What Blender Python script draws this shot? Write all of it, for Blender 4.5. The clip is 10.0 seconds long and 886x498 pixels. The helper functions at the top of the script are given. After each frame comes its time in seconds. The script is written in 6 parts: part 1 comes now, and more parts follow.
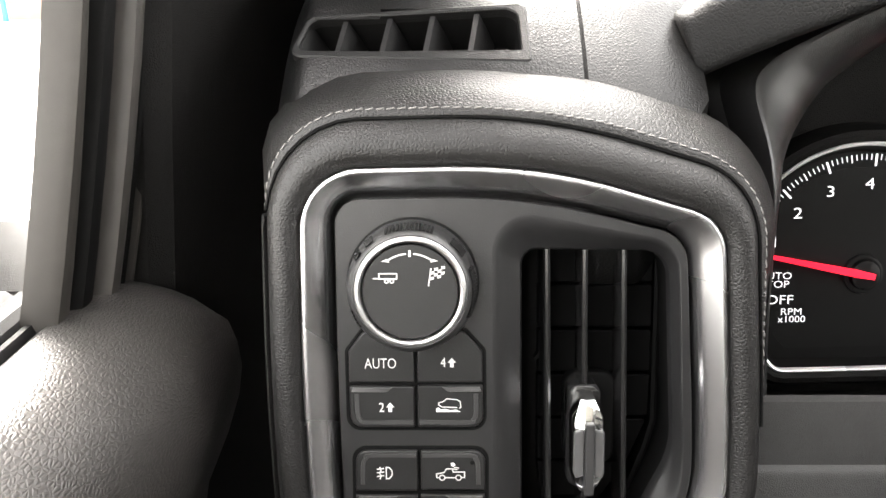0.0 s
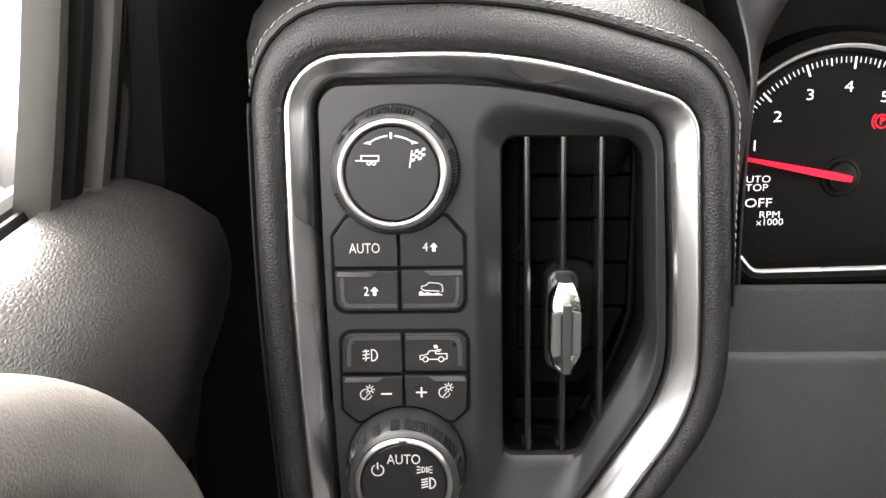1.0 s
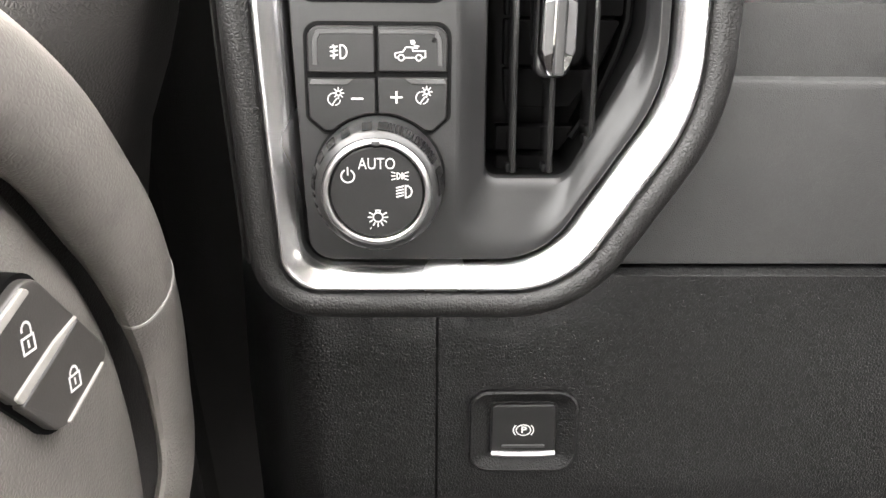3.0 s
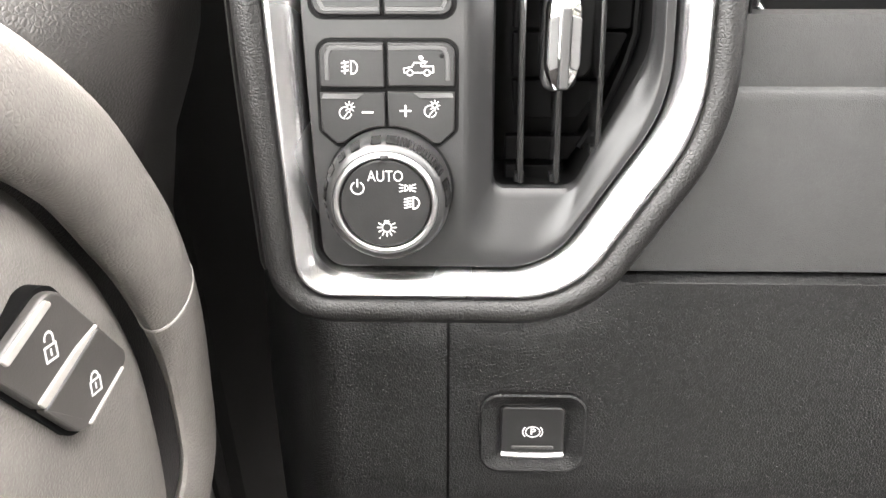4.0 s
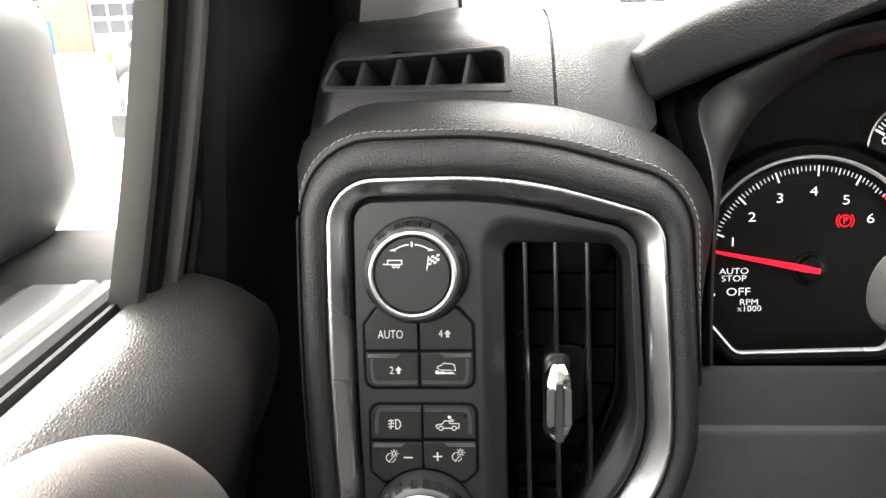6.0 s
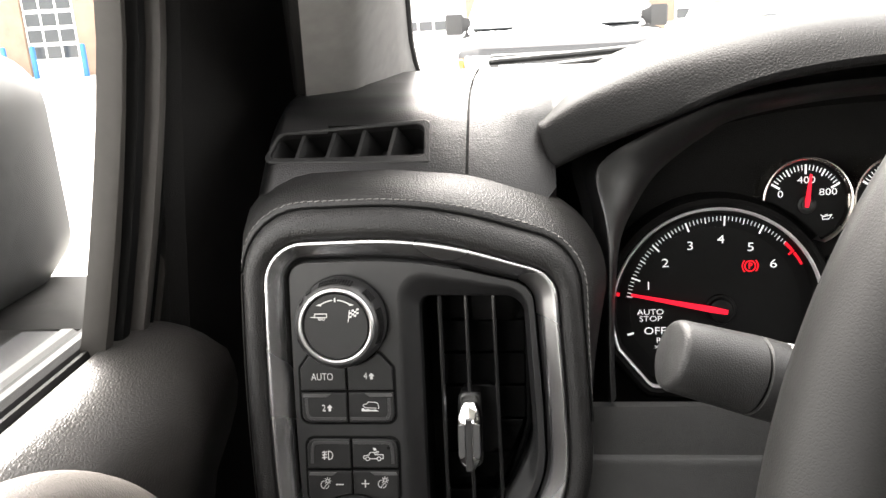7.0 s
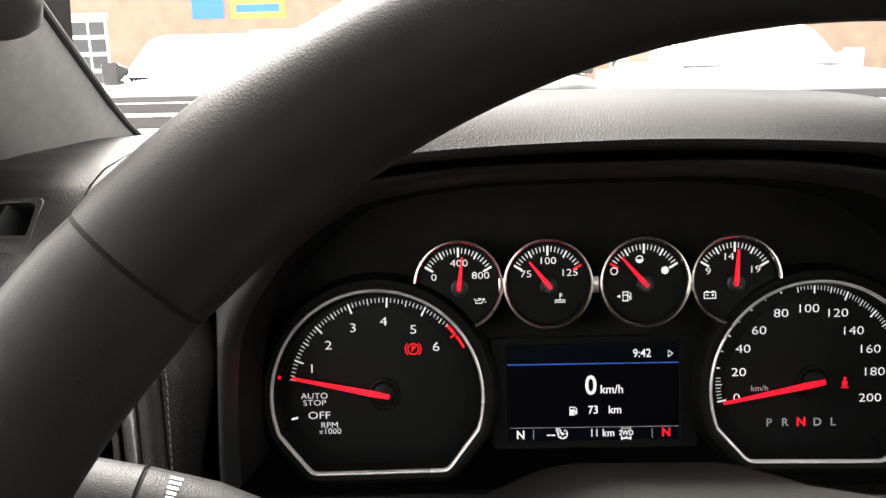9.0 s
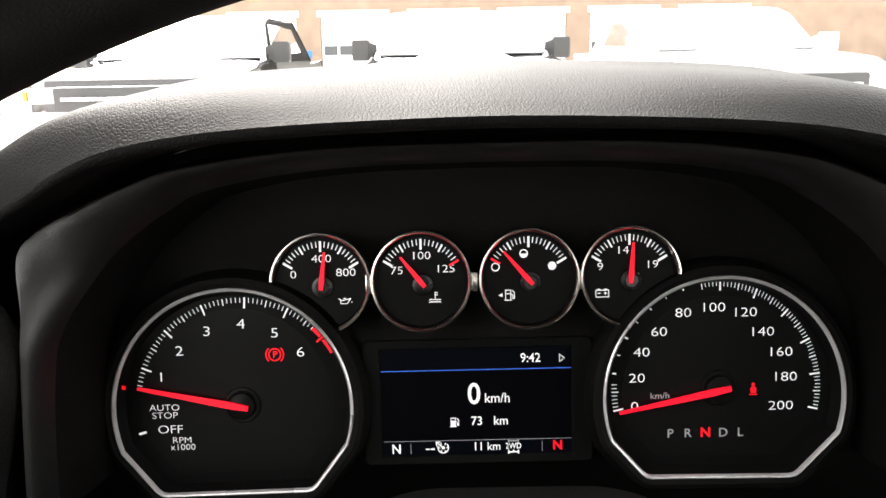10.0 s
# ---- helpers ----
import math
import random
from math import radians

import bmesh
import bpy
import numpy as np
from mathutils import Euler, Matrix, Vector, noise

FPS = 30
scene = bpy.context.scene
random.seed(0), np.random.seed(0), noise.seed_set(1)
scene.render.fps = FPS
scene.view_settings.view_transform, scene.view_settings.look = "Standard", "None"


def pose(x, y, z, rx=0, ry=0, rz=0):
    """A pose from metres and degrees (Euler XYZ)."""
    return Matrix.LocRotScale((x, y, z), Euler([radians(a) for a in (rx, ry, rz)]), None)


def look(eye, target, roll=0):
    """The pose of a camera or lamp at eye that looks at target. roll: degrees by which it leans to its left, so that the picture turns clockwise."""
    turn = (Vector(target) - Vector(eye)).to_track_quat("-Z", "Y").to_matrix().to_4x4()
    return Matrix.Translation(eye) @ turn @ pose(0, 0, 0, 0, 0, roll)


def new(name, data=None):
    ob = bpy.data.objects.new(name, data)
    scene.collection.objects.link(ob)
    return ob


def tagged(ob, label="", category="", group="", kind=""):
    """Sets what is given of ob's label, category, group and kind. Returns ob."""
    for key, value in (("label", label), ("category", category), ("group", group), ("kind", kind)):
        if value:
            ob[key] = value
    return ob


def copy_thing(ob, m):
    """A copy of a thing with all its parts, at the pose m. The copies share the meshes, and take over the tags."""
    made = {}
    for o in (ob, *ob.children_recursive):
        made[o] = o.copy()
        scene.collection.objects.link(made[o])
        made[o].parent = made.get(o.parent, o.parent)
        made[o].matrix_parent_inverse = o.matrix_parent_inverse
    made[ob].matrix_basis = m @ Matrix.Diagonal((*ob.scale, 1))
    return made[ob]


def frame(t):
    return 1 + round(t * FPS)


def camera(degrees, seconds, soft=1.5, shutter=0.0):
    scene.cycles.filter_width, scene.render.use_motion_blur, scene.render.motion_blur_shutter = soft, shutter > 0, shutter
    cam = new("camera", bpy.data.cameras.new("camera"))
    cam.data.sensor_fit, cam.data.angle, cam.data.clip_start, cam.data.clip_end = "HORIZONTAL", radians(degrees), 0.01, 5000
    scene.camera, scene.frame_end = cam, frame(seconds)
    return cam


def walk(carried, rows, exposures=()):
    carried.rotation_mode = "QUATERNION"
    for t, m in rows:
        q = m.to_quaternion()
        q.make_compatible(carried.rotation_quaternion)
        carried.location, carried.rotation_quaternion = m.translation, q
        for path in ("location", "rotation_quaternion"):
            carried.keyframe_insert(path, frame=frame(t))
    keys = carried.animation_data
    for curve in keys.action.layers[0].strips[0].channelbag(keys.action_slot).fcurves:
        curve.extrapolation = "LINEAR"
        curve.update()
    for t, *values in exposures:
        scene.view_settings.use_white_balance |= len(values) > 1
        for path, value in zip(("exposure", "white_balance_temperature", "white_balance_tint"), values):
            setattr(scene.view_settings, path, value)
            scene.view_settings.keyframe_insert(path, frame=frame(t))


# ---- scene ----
cam = camera(59.0, 10.0)
PATH = [
    (0, (0.005, 0.018, 1.45), (-0.035, 1.891, 0.751), -0.7),
    (0.5, (0.007, 0.011, 1.442), (-0.03, 1.864, 0.69), -0.7),
    (1, (0.01, 0.003, 1.431), (-0.023, 1.835, 0.629), -0.9),
    (1.5, (0.006, 0.002, 1.41), (-0.01, 1.81, 0.555), -0.8),
    (2, (0.006, 0.002, 1.387), (0.007, 1.777, 0.464), 0.3),
    (2.5, (0.011, 0.004, 1.371), (0.029, 1.745, 0.388), 0.5),
    (2.7, (0.006, 0.002, 1.365), (0.058, 1.727, 0.354), 0.9),
    (3.8, (0.012, -0.002, 1.364), (0.004, 1.662, 0.254), 0.4),
    (4, (0.015, -0.003, 1.374), (-0.025, 1.682, 0.298), -0.3),
    (4.5, (0.011, -0.003, 1.405), (-0.033, 1.784, 0.508), -0.8),
    (5, (0.013, -0.006, 1.432), (-0.058, 1.848, 0.685), -1.5),
    (5.2, (0.012, -0.008, 1.44), (-0.05, 1.868, 0.75), -1.3),
    (6.5, (0.042, -0.07, 1.473), (-0.138, 1.82, 0.846), -2.6),
    (7, (0.073, -0.079, 1.49), (-0.127, 1.818, 0.886), -3.1),
    (7.5, (0.097, -0.08, 1.496), (-0.073, 1.828, 0.92), -2.9),
    (8, (0.137, -0.077, 1.5), (0.005, 1.842, 0.951), -2.4),
    (8.5, (0.183, -0.066, 1.502), (0.09, 1.861, 0.975), -1.7),
    (9, (0.227, -0.05, 1.502), (0.174, 1.882, 0.988), -1.2),
    (9.5, (0.265, -0.023, 1.499), (0.259, 1.906, 0.972), -1.2),
    (10, (0.282, -0.004, 1.493), (0.276, 1.918, 0.941), -1.0),
]
walk(cam, [(t, look(eye, target, roll)) for t, eye, target, roll in PATH],
     [(0, 4.8), (1, 4.78), (2.0, 4.9), (2.5, 5.2), (3.8, 6.3), (4.0, 6.3), (4.5, 5.6), (5.0, 5.0), (6.5, 4.15), (8.0, 3.7), (9.0, 3.5), (9.5, 3.62), (10.0, 3.48)])

# ---- daylight ----
world = bpy.data.worlds.new("sky")
world.use_nodes = True
scene.world = world
wn = world.node_tree.nodes
sky = wn.new("ShaderNodeTexSky")
sky.sky_type = "NISHITA"
sky.sun_disc = False
sky.sun_elevation, sky.sun_rotation = radians(54), radians(-27)
sky.air_density, sky.dust_density, sky.ozone_density = 1.0, 4.0, 1.0
mute = wn.new("ShaderNodeHueSaturation")
mute.inputs["Saturation"].default_value = 0.15
world.node_tree.links.new(sky.outputs[0], mute.inputs["Color"])
warm = wn.new("ShaderNodeMix")
warm.data_type, warm.blend_type = "RGBA", "MULTIPLY"
warm.inputs[0].default_value = 1.0
warm.inputs[7].default_value = (1.08, 1.0, 0.935, 1)
world.node_tree.links.new(mute.outputs[0], warm.inputs[6])
world.node_tree.links.new(warm.outputs[2], wn["Background"].inputs[0])
wn["Background"].inputs[1].default_value = 0.15
sun = new("sun", bpy.data.lights.new("sun", "SUN"))
sun.data.energy, sun.data.angle, sun.data.color = 0.8, radians(30), (1.0, 0.955, 0.91)
sun.matrix_world = look((-4.5, 9.0, 14), (0, 0, 0))

# ---- materials ----
def base_material(name, color, rough=0.5, metal=0.0, coat=0.0):
    m = bpy.data.materials.new(name)
    m.use_nodes = True
    b = m.node_tree.nodes["Principled BSDF"]
    b.inputs["Base Color"].default_value = (*color, 1)
    b.inputs["Roughness"].default_value = rough
    b.inputs["Metallic"].default_value = metal
    b.inputs["Coat Weight"].default_value = coat
    return m, m.node_tree.nodes, m.node_tree.links, b


def wear(m, nodes, links, b, color, amount, scale, rough, rough_amount):
    """Colour and gloss vary with a coarse and a fine noise."""
    where = nodes.new("ShaderNodeTexCoord")
    big, small = nodes.new("ShaderNodeTexNoise"), nodes.new("ShaderNodeTexNoise")
    big.inputs["Scale"].default_value, small.inputs["Scale"].default_value = scale, scale * 14
    for n in (big, small):
        links.new(where.outputs["Object"], n.inputs["Vector"])
    mix = nodes.new("ShaderNodeMath")
    mix.operation = "MULTIPLY"
    links.new(big.outputs["Fac"], mix.inputs[0])
    links.new(small.outputs["Fac"], mix.inputs[1])
    ramp = nodes.new("ShaderNodeMapRange")
    ramp.inputs["From Min"].default_value, ramp.inputs["From Max"].default_value = 0.1, 0.42
    ramp.inputs["To Min"].default_value, ramp.inputs["To Max"].default_value = 1 - amount, 1 + amount
    links.new(mix.outputs[0], ramp.inputs["Value"])
    tint = nodes.new("ShaderNodeMix")
    tint.data_type, tint.blend_type = "RGBA", "MULTIPLY"
    tint.inputs[0].default_value = 1.0
    tint.inputs[6].default_value = (*color, 1)
    links.new(ramp.outputs[0], tint.inputs[7])
    links.new(tint.outputs[2], b.inputs["Base Color"])
    gloss = nodes.new("ShaderNodeMapRange")
    gloss.inputs["From Min"].default_value, gloss.inputs["From Max"].default_value = 0.3, 0.7
    gloss.inputs["To Min"].default_value, gloss.inputs["To Max"].default_value = rough - rough_amount, rough + rough_amount
    links.new(big.outputs["Fac"], gloss.inputs["Value"])
    links.new(gloss.outputs[0], b.inputs["Roughness"])
    return where


def bump(nodes, links, b, height, depth, strength=1.0):
    n = nodes.new("ShaderNodeBump")
    n.inputs["Strength"].default_value, n.inputs["Distance"].default_value = strength, depth
    links.new(height, n.inputs["Height"])
    links.new(n.outputs[0], b.inputs["Normal"])


def grained(name, color, rough, cell, depth, amount=0.12, stretch=(1, 1, 1)):
    """Leather or moulded plastic: pebbles about cell metres wide, with creases between them."""
    m, nodes, links, b = base_material(name, color, rough)
    where = wear(m, nodes, links, b, color, amount, 9.0, rough, 0.05)
    warp = nodes.new("ShaderNodeTexNoise")
    warp.inputs["Scale"].default_value = 0.5 / cell
    scaled = nodes.new("ShaderNodeMapping")
    scaled.inputs["Scale"].default_value = stretch
    links.new(where.outputs["Object"], scaled.inputs["Vector"])
    links.new(scaled.outputs[0], warp.inputs["Vector"])
    add = nodes.new("ShaderNodeVectorMath")
    add.operation = "MULTIPLY_ADD"
    add.inputs[1].default_value = (cell * 0.7,) * 3
    links.new(warp.outputs["Color"], add.inputs[0])
    links.new(scaled.outputs[0], add.inputs[2])
    cells = nodes.new("ShaderNodeTexVoronoi")
    cells.feature = "DISTANCE_TO_EDGE"
    cells.inputs["Scale"].default_value = 1.0 / cell
    links.new(add.outputs[0], cells.inputs["Vector"])
    crease = nodes.new("ShaderNodeMapRange")
    crease.interpolation_type = "SMOOTHSTEP"
    crease.inputs["From Max"].default_value = 0.3
    links.new(cells.outputs["Distance"], crease.inputs["Value"])
    bump(nodes, links, b, crease.outputs[0], depth)
    return m


def plain(name, color, rough, metal=0.0, amount=0.1, scale=12.0, coat=0.0):
    m, nodes, links, b = base_material(name, color, rough, metal, coat)
    where = wear(m, nodes, links, b, color, amount, scale, rough, min(0.05, rough * 0.3))
    fine = nodes.new("ShaderNodeTexNoise")
    fine.inputs["Scale"].default_value = 1800.0
    links.new(where.outputs["Object"], fine.inputs["Vector"])
    bump(nodes, links, b, fine.outputs["Fac"], 0.00002 if metal else 0.00004)
    return m


def lit(name, color, strength):
    """Backlit printing, tell-tales and screens."""
    m, nodes, links, b = base_material(name, color, 0.5)
    b.inputs["Emission Color"].default_value = (*color, 1)
    b.inputs["Emission Strength"].default_value = strength
    return m


def clear(name, tint, rough=0.0):
    m, nodes, links, b = base_material(name, tint, rough)
    b.inputs["Transmission Weight"].default_value = 1.0
    b.inputs["IOR"].default_value = 1.45
    b.inputs["Alpha"].default_value = 1.0
    out = nodes["Material Output"]
    see, shine, mix = nodes.new("ShaderNodeBsdfTransparent"), nodes.new("ShaderNodeBsdfGlossy"), nodes.new("ShaderNodeMixShader")
    see.inputs[0].default_value = (*tint, 1)
    shine.inputs["Roughness"].default_value = 0.02
    mix.inputs[0].default_value = 0.04
    links.new(see.outputs[0], mix.inputs[1])
    links.new(shine.outputs[0], mix.inputs[2])
    links.new(mix.outputs[0], out.inputs["Surface"])
    return m


LEATHER = grained("black leather", (0.009, 0.0088, 0.0086), 0.42, 0.0013, 0.0001)
SOFT = grained("soft touch dash skin", (0.0035, 0.0035, 0.0035), 0.34, 0.0013, 0.00006)
BROW = grained("padded brow skin", (0.0055, 0.0055, 0.0055), 0.6, 0.0014, 0.0001)
COVER = grained("airbag cover skin", (0.06, 0.058, 0.056), 0.45, 0.0009, 0.0001)
STALK = grained("stalk plastic", (0.014, 0.014, 0.014), 0.45, 0.0007, 0.00005)
LIP_GREY = grained("binnacle lip plastic", (0.007, 0.007, 0.007), 0.34, 0.0007, 0.00004)
KNEE = grained("pebbled knee panel", (0.0045, 0.0045, 0.0045), 0.4, 0.0012, 0.00012)
DOOR_SKIN = grained("door skin", (0.023, 0.0214, 0.02), 0.42, 0.0013, 0.0001, 0.12, (1.0, 0.6, 1.0))
FINE = grained("fine grained plastic", (0.02, 0.02, 0.0197), 0.45, 0.0007, 0.00008)
BLACK_TRIM = grained("black trim plastic", (0.004, 0.0038, 0.0036), 0.65, 0.0009, 0.0001)
WHEEL_SKIN = grained("wheel leather", (0.006, 0.006, 0.0058), 0.46, 0.0008, 0.00002)
DOOR_PAD = grained("door pad skin", (0.098, 0.091, 0.084), 0.45, 0.0016, 0.00008)
PANEL = plain("satin black panel", (0.009, 0.009, 0.0092), 0.4)
BUTTON = plain("button plastic", (0.0075, 0.0075, 0.0075), 0.4)
GRIP = plain("knob grip plastic", (0.016, 0.016, 0.016), 0.4)
SLAT = plain("glossy vent plastic", (0.008, 0.008, 0.008), 0.22)
# Both near black: the shade inside the vents is put into their colour.
VENT_BACK = plain("shade-black vent carrier", (0.0014, 0.0014, 0.0014), 0.6)
DARK = plain("shaded cavity and seal plastic", (0.003, 0.003, 0.003), 0.6)
CHROME = plain("satin chrome", (0.5, 0.5, 0.506), 0.26, 1.0, 0.03)
BRIGHT = plain("polished chrome", (0.9, 0.9, 0.9), 0.07, 1.0, 0.02)
STEEL = plain("brushed warm ring", (0.72, 0.68, 0.63), 0.24, 1.0, 0.05)
RUBBER = plain("weatherstrip rubber", (0.02, 0.02, 0.02), 0.55)
FRAME_GREY = plain("grey frame trim", (0.036, 0.033, 0.03), 0.5)
SEAL_GREY = plain("grey seal skin", (0.026, 0.024, 0.0215), 0.5)
PRINT = plain("white switch printing", (0.47, 0.47, 0.46), 0.5, 0, 0.05)
THREAD = plain("grey thread", (0.11, 0.106, 0.102), 0.7)
PALE_THREAD = plain("pale thread", (0.28, 0.27, 0.26), 0.7)
PALE_EDGE = plain("pale switch edge", (0.2, 0.19, 0.178), 0.5)
LOCK_KEY = plain("grey lock switch", (0.03, 0.028, 0.026), 0.45)
# Light on raised button edges, put into colour; RIDGE also suits grey pads.
EDGE_GREY = plain("lit button edge", (0.02, 0.02, 0.02), 0.4)
RIDGE = plain("lit ridge and grey pad plastic", (0.05, 0.05, 0.05), 0.4)
SOFT_CHROME = plain("soft chrome", (0.9, 0.9, 0.9), 0.25, 1.0, 0.02)
RING_SILVER = plain("bright silver ring", (0.85, 0.84, 0.85), 0.3, 0.5, 0.03)
RING = plain("satin grey ring", (0.4, 0.4, 0.4), 0.34, 1.0, 0.03)
VENT_GREY = grained("demister plastic", (0.0045, 0.0045, 0.0045), 0.5, 0.0008, 0.00006)
WELT = plain("seam groove", (0.0015, 0.0015, 0.0015), 0.7)
PILLAR = grained("pale pillar cloth", (0.125, 0.122, 0.117), 0.85, 0.0009, 0.00006)
GAUGE = plain("gauge face", (0.0048, 0.0048, 0.0048), 0.5)
GAUGE_MID = plain("gauge centre", (0.006, 0.006, 0.006), 0.45)
DIGIT = lit("backlit white", (0.9, 0.9, 0.9), 0.055)
DIM = lit("backlit grey", (0.4, 0.4, 0.42), 0.025)
NEEDLE = lit("glowing needle", (0.9, 0.004, 0.022), 0.085)
ALERT = lit("red tell-tale", (0.9, 0.006, 0.02), 0.06)
SCREEN = lit("screen black", (0.001, 0.001, 0.002), 0.02)
SCREEN_BAR = lit("screen bar", (0.0015, 0.002, 0.004), 0.015)
SCREEN_BLUE = lit("screen blue line", (0.05, 0.16, 0.75), 0.042)
GLASS = clear("window glass", (0.93, 0.96, 0.95))


def dull(m, level):
    m.node_tree.nodes["Principled BSDF"].inputs["Specular IOR Level"].default_value = level


for m_, level_ in ((BLACK_TRIM, 0.12), (DARK, 0.12), (GAUGE, 0.1), (GAUGE_MID, 0.12), (WELT, 0.1), (WHEEL_SKIN, 0.15), (BROW, 0.105), (SOFT, 0.31), (VENT_BACK, 0.04), (STALK, 0.24), (SEAL_GREY, 0.25), (LIP_GREY, 0.6), (LEATHER, 0.29), (RUBBER, 0.3), (VENT_GREY, 0.22), (KNEE, 0.25), (PANEL, 0.36), (BUTTON, 0.3), (FINE, 0.4), (SCREEN, 0.05), (SCREEN_BAR, 0.05)):
    dull(m_, level_)


# ---- mesh helpers ----
def mm(*v):
    return Vector([c / 1000 for c in v])


def thing(name, label, category, m=None, kind="", group=""):
    ob = new(name)
    ob.empty_display_size = 0.02
    if m is not None:
        ob.matrix_world = m
    return tagged(ob, label, category, group, kind)


def part(name, bm, material, parent, label="", smooth=30):
    """Links a bmesh as one mesh object under a thing or a part, in the parent's own space."""
    bmesh.ops.recalc_face_normals(bm, faces=bm.faces)
    if smooth:
        for f in bm.faces:
            f.smooth = len(f.verts) < 5
        for e in bm.edges:
            if len(e.link_faces) == 2 and e.calc_face_angle(0) > radians(smooth):
                e.smooth = False
    me = bpy.data.meshes.new(name)
    bm.to_mesh(me)
    bm.free()
    me.materials.append(material)
    ob = new(name, me)
    ob.parent = parent
    return tagged(ob, label)


def outline(corners, arc=8, side=5):
    """A closed 2D line round corners (x, y, radius), each rounded; always the same number of points per corner."""
    n, out, ends = len(corners), [], []
    for i in range(n):
        p, a, c = Vector(corners[i][:2]), Vector(corners[i - 1][:2]), Vector(corners[(i + 1) % n][:2])
        u, v = (a - p).normalized(), (c - p).normalized()
        half = u.angle(v) / 2
        cut = min(corners[i][2] / math.tan(half), 0.48 * (a - p).length, 0.48 * (c - p).length)
        r = cut * math.tan(half)
        mid = p + (u + v).normalized() * (r / math.sin(half))
        s, e = p + u * cut - mid, p + v * cut - mid
        sweep = math.atan2(s.x * e.y - s.y * e.x, s.dot(e))
        ring = []
        for k in range(arc + 1):
            q = sweep * k / arc
            ring.append(mid + Vector((s.x * math.cos(q) - s.y * math.sin(q), s.x * math.sin(q) + s.y * math.cos(q))))
        ends.append(ring)
    for i in range(n):
        out += ends[i]
        a, b = ends[i][-1], ends[(i + 1) % n][0]
        out += [a.lerp(b, k / (side + 1)) for k in range(1, side + 1)]
    return out


def normals(line):
    """Outward normals of a closed line."""
    area = sum(a.x * b.y - a.y * b.x for a, b in zip(line, line[1:] + line[:1]))
    sign = 1 if area > 0 else -1
    out = []
    for i in range(len(line)):
        d = line[(i + 1) % len(line)] - line[i - 1]
        out.append(Vector((d.y, -d.x)).normalized() * sign)
    return out


def grown(line, d):
    return [p + n * d for p, n in zip(line, normals(line))]


def flat(line, z):
    return [Vector((p.x, p.y, z)) for p in line]


def loft(bm, loops, closed=True, cap_first=False, cap_last=False, scale=0.001):
    rings = [[bm.verts.new(Vector(p) * scale) for p in loop] for loop in loops]
    n = len(rings[0])
    for a, b in zip(rings, rings[1:]):
        for i in range(n if closed else n - 1):
            j = (i + 1) % n
            bm.faces.new((a[i], a[j], b[j], b[i]))
    if cap_first:
        bm.faces.new(rings[0][::-1])
    if cap_last:
        bm.faces.new(rings[-1])
    return rings


def slab(bm, line, z0, z1, bevel=0.0, scale=0.001):
    """A plate with a rounded upper rim."""
    loops = [flat(line, z0)]
    if bevel:
        for k in range(4):
            q = math.pi / 2 * k / 3
            loops.append(flat(grown(line, -bevel * (1 - math.cos(q))), z1 - bevel * (1 - math.sin(q))))
    else:
        loops.append(flat(line, z1))
    loft(bm, loops, True, True, True, scale)


def lathe(bm, profile, sides=64, centre=(0, 0), scale=0.001):
    """Turns (radius, z) about the z axis; a radius of 0 closes it."""
    rings = []
    for r, z in profile:
        if r == 0:
            rings.append([bm.verts.new(Vector((centre[0], centre[1], z)) * scale)])
        else:
            rings.append([bm.verts.new(Vector((centre[0] + r * math.cos(2 * math.pi * k / sides), centre[1] + r * math.sin(2 * math.pi * k / sides), z)) * scale) for k in range(sides)])
    for a, b in zip(rings, rings[1:]):
        for i in range(sides):
            j = (i + 1) % sides
            f = [a[i % len(a)], a[j % len(a)], b[j % len(b)], b[i % len(b)]]
            f = [v for k, v in enumerate(f) if v not in f[:k]]
            if len(f) > 2:
                bm.faces.new(f)


def sweep(bm, path, sections, scale=1.0, closed=False, caps=True, up=Vector((0, 0, 1))):
    """Carries sections (one for all, or one a point: lists of (side, up)) along a path."""
    n, rings = len(path), []
    one = not isinstance(sections[0][0], (list, tuple, Vector))
    for i, p in enumerate(path):
        a, b = path[(i - 1) % n if closed else max(i - 1, 0)], path[(i + 1) % n if closed else min(i + 1, n - 1)]
        t = (Vector(b) - Vector(a)).normalized()
        s = t.cross(up).normalized()
        u = s.cross(t)
        sec = sections if one else sections[i]
        rings.append([bm.verts.new((Vector(p) + s * x + u * y) * scale) for x, y in sec])
    m = len(rings[0])
    for i in range(n if closed else n - 1):
        a, b = rings[i], rings[(i + 1) % n]
        for k in range(m):
            j = (k + 1) % m
            bm.faces.new((a[k], a[j], b[j], b[k]))
    if caps and not closed:
        bm.faces.new(rings[0][::-1])
        bm.faces.new(rings[-1])


def oval(rx, ry, n=16, turn=0.0):
    return [(rx * math.cos(2 * math.pi * k / n + turn), ry * math.sin(2 * math.pi * k / n + turn)) for k in range(n)]


def box(bm, lo, hi, bevel=0.0):
    made = bmesh.ops.create_cube(bm, size=1.0)
    for v in made["verts"]:
        v.co = Vector([lo[k] + (hi[k] - lo[k]) * (v.co[k] + 0.5) for k in range(3)])
    if bevel:
        edges = list({e for v in made["verts"] for e in v.link_edges})
        bmesh.ops.bevel(bm, geom=edges, offset=bevel, segments=2, profile=0.5, affect="EDGES")


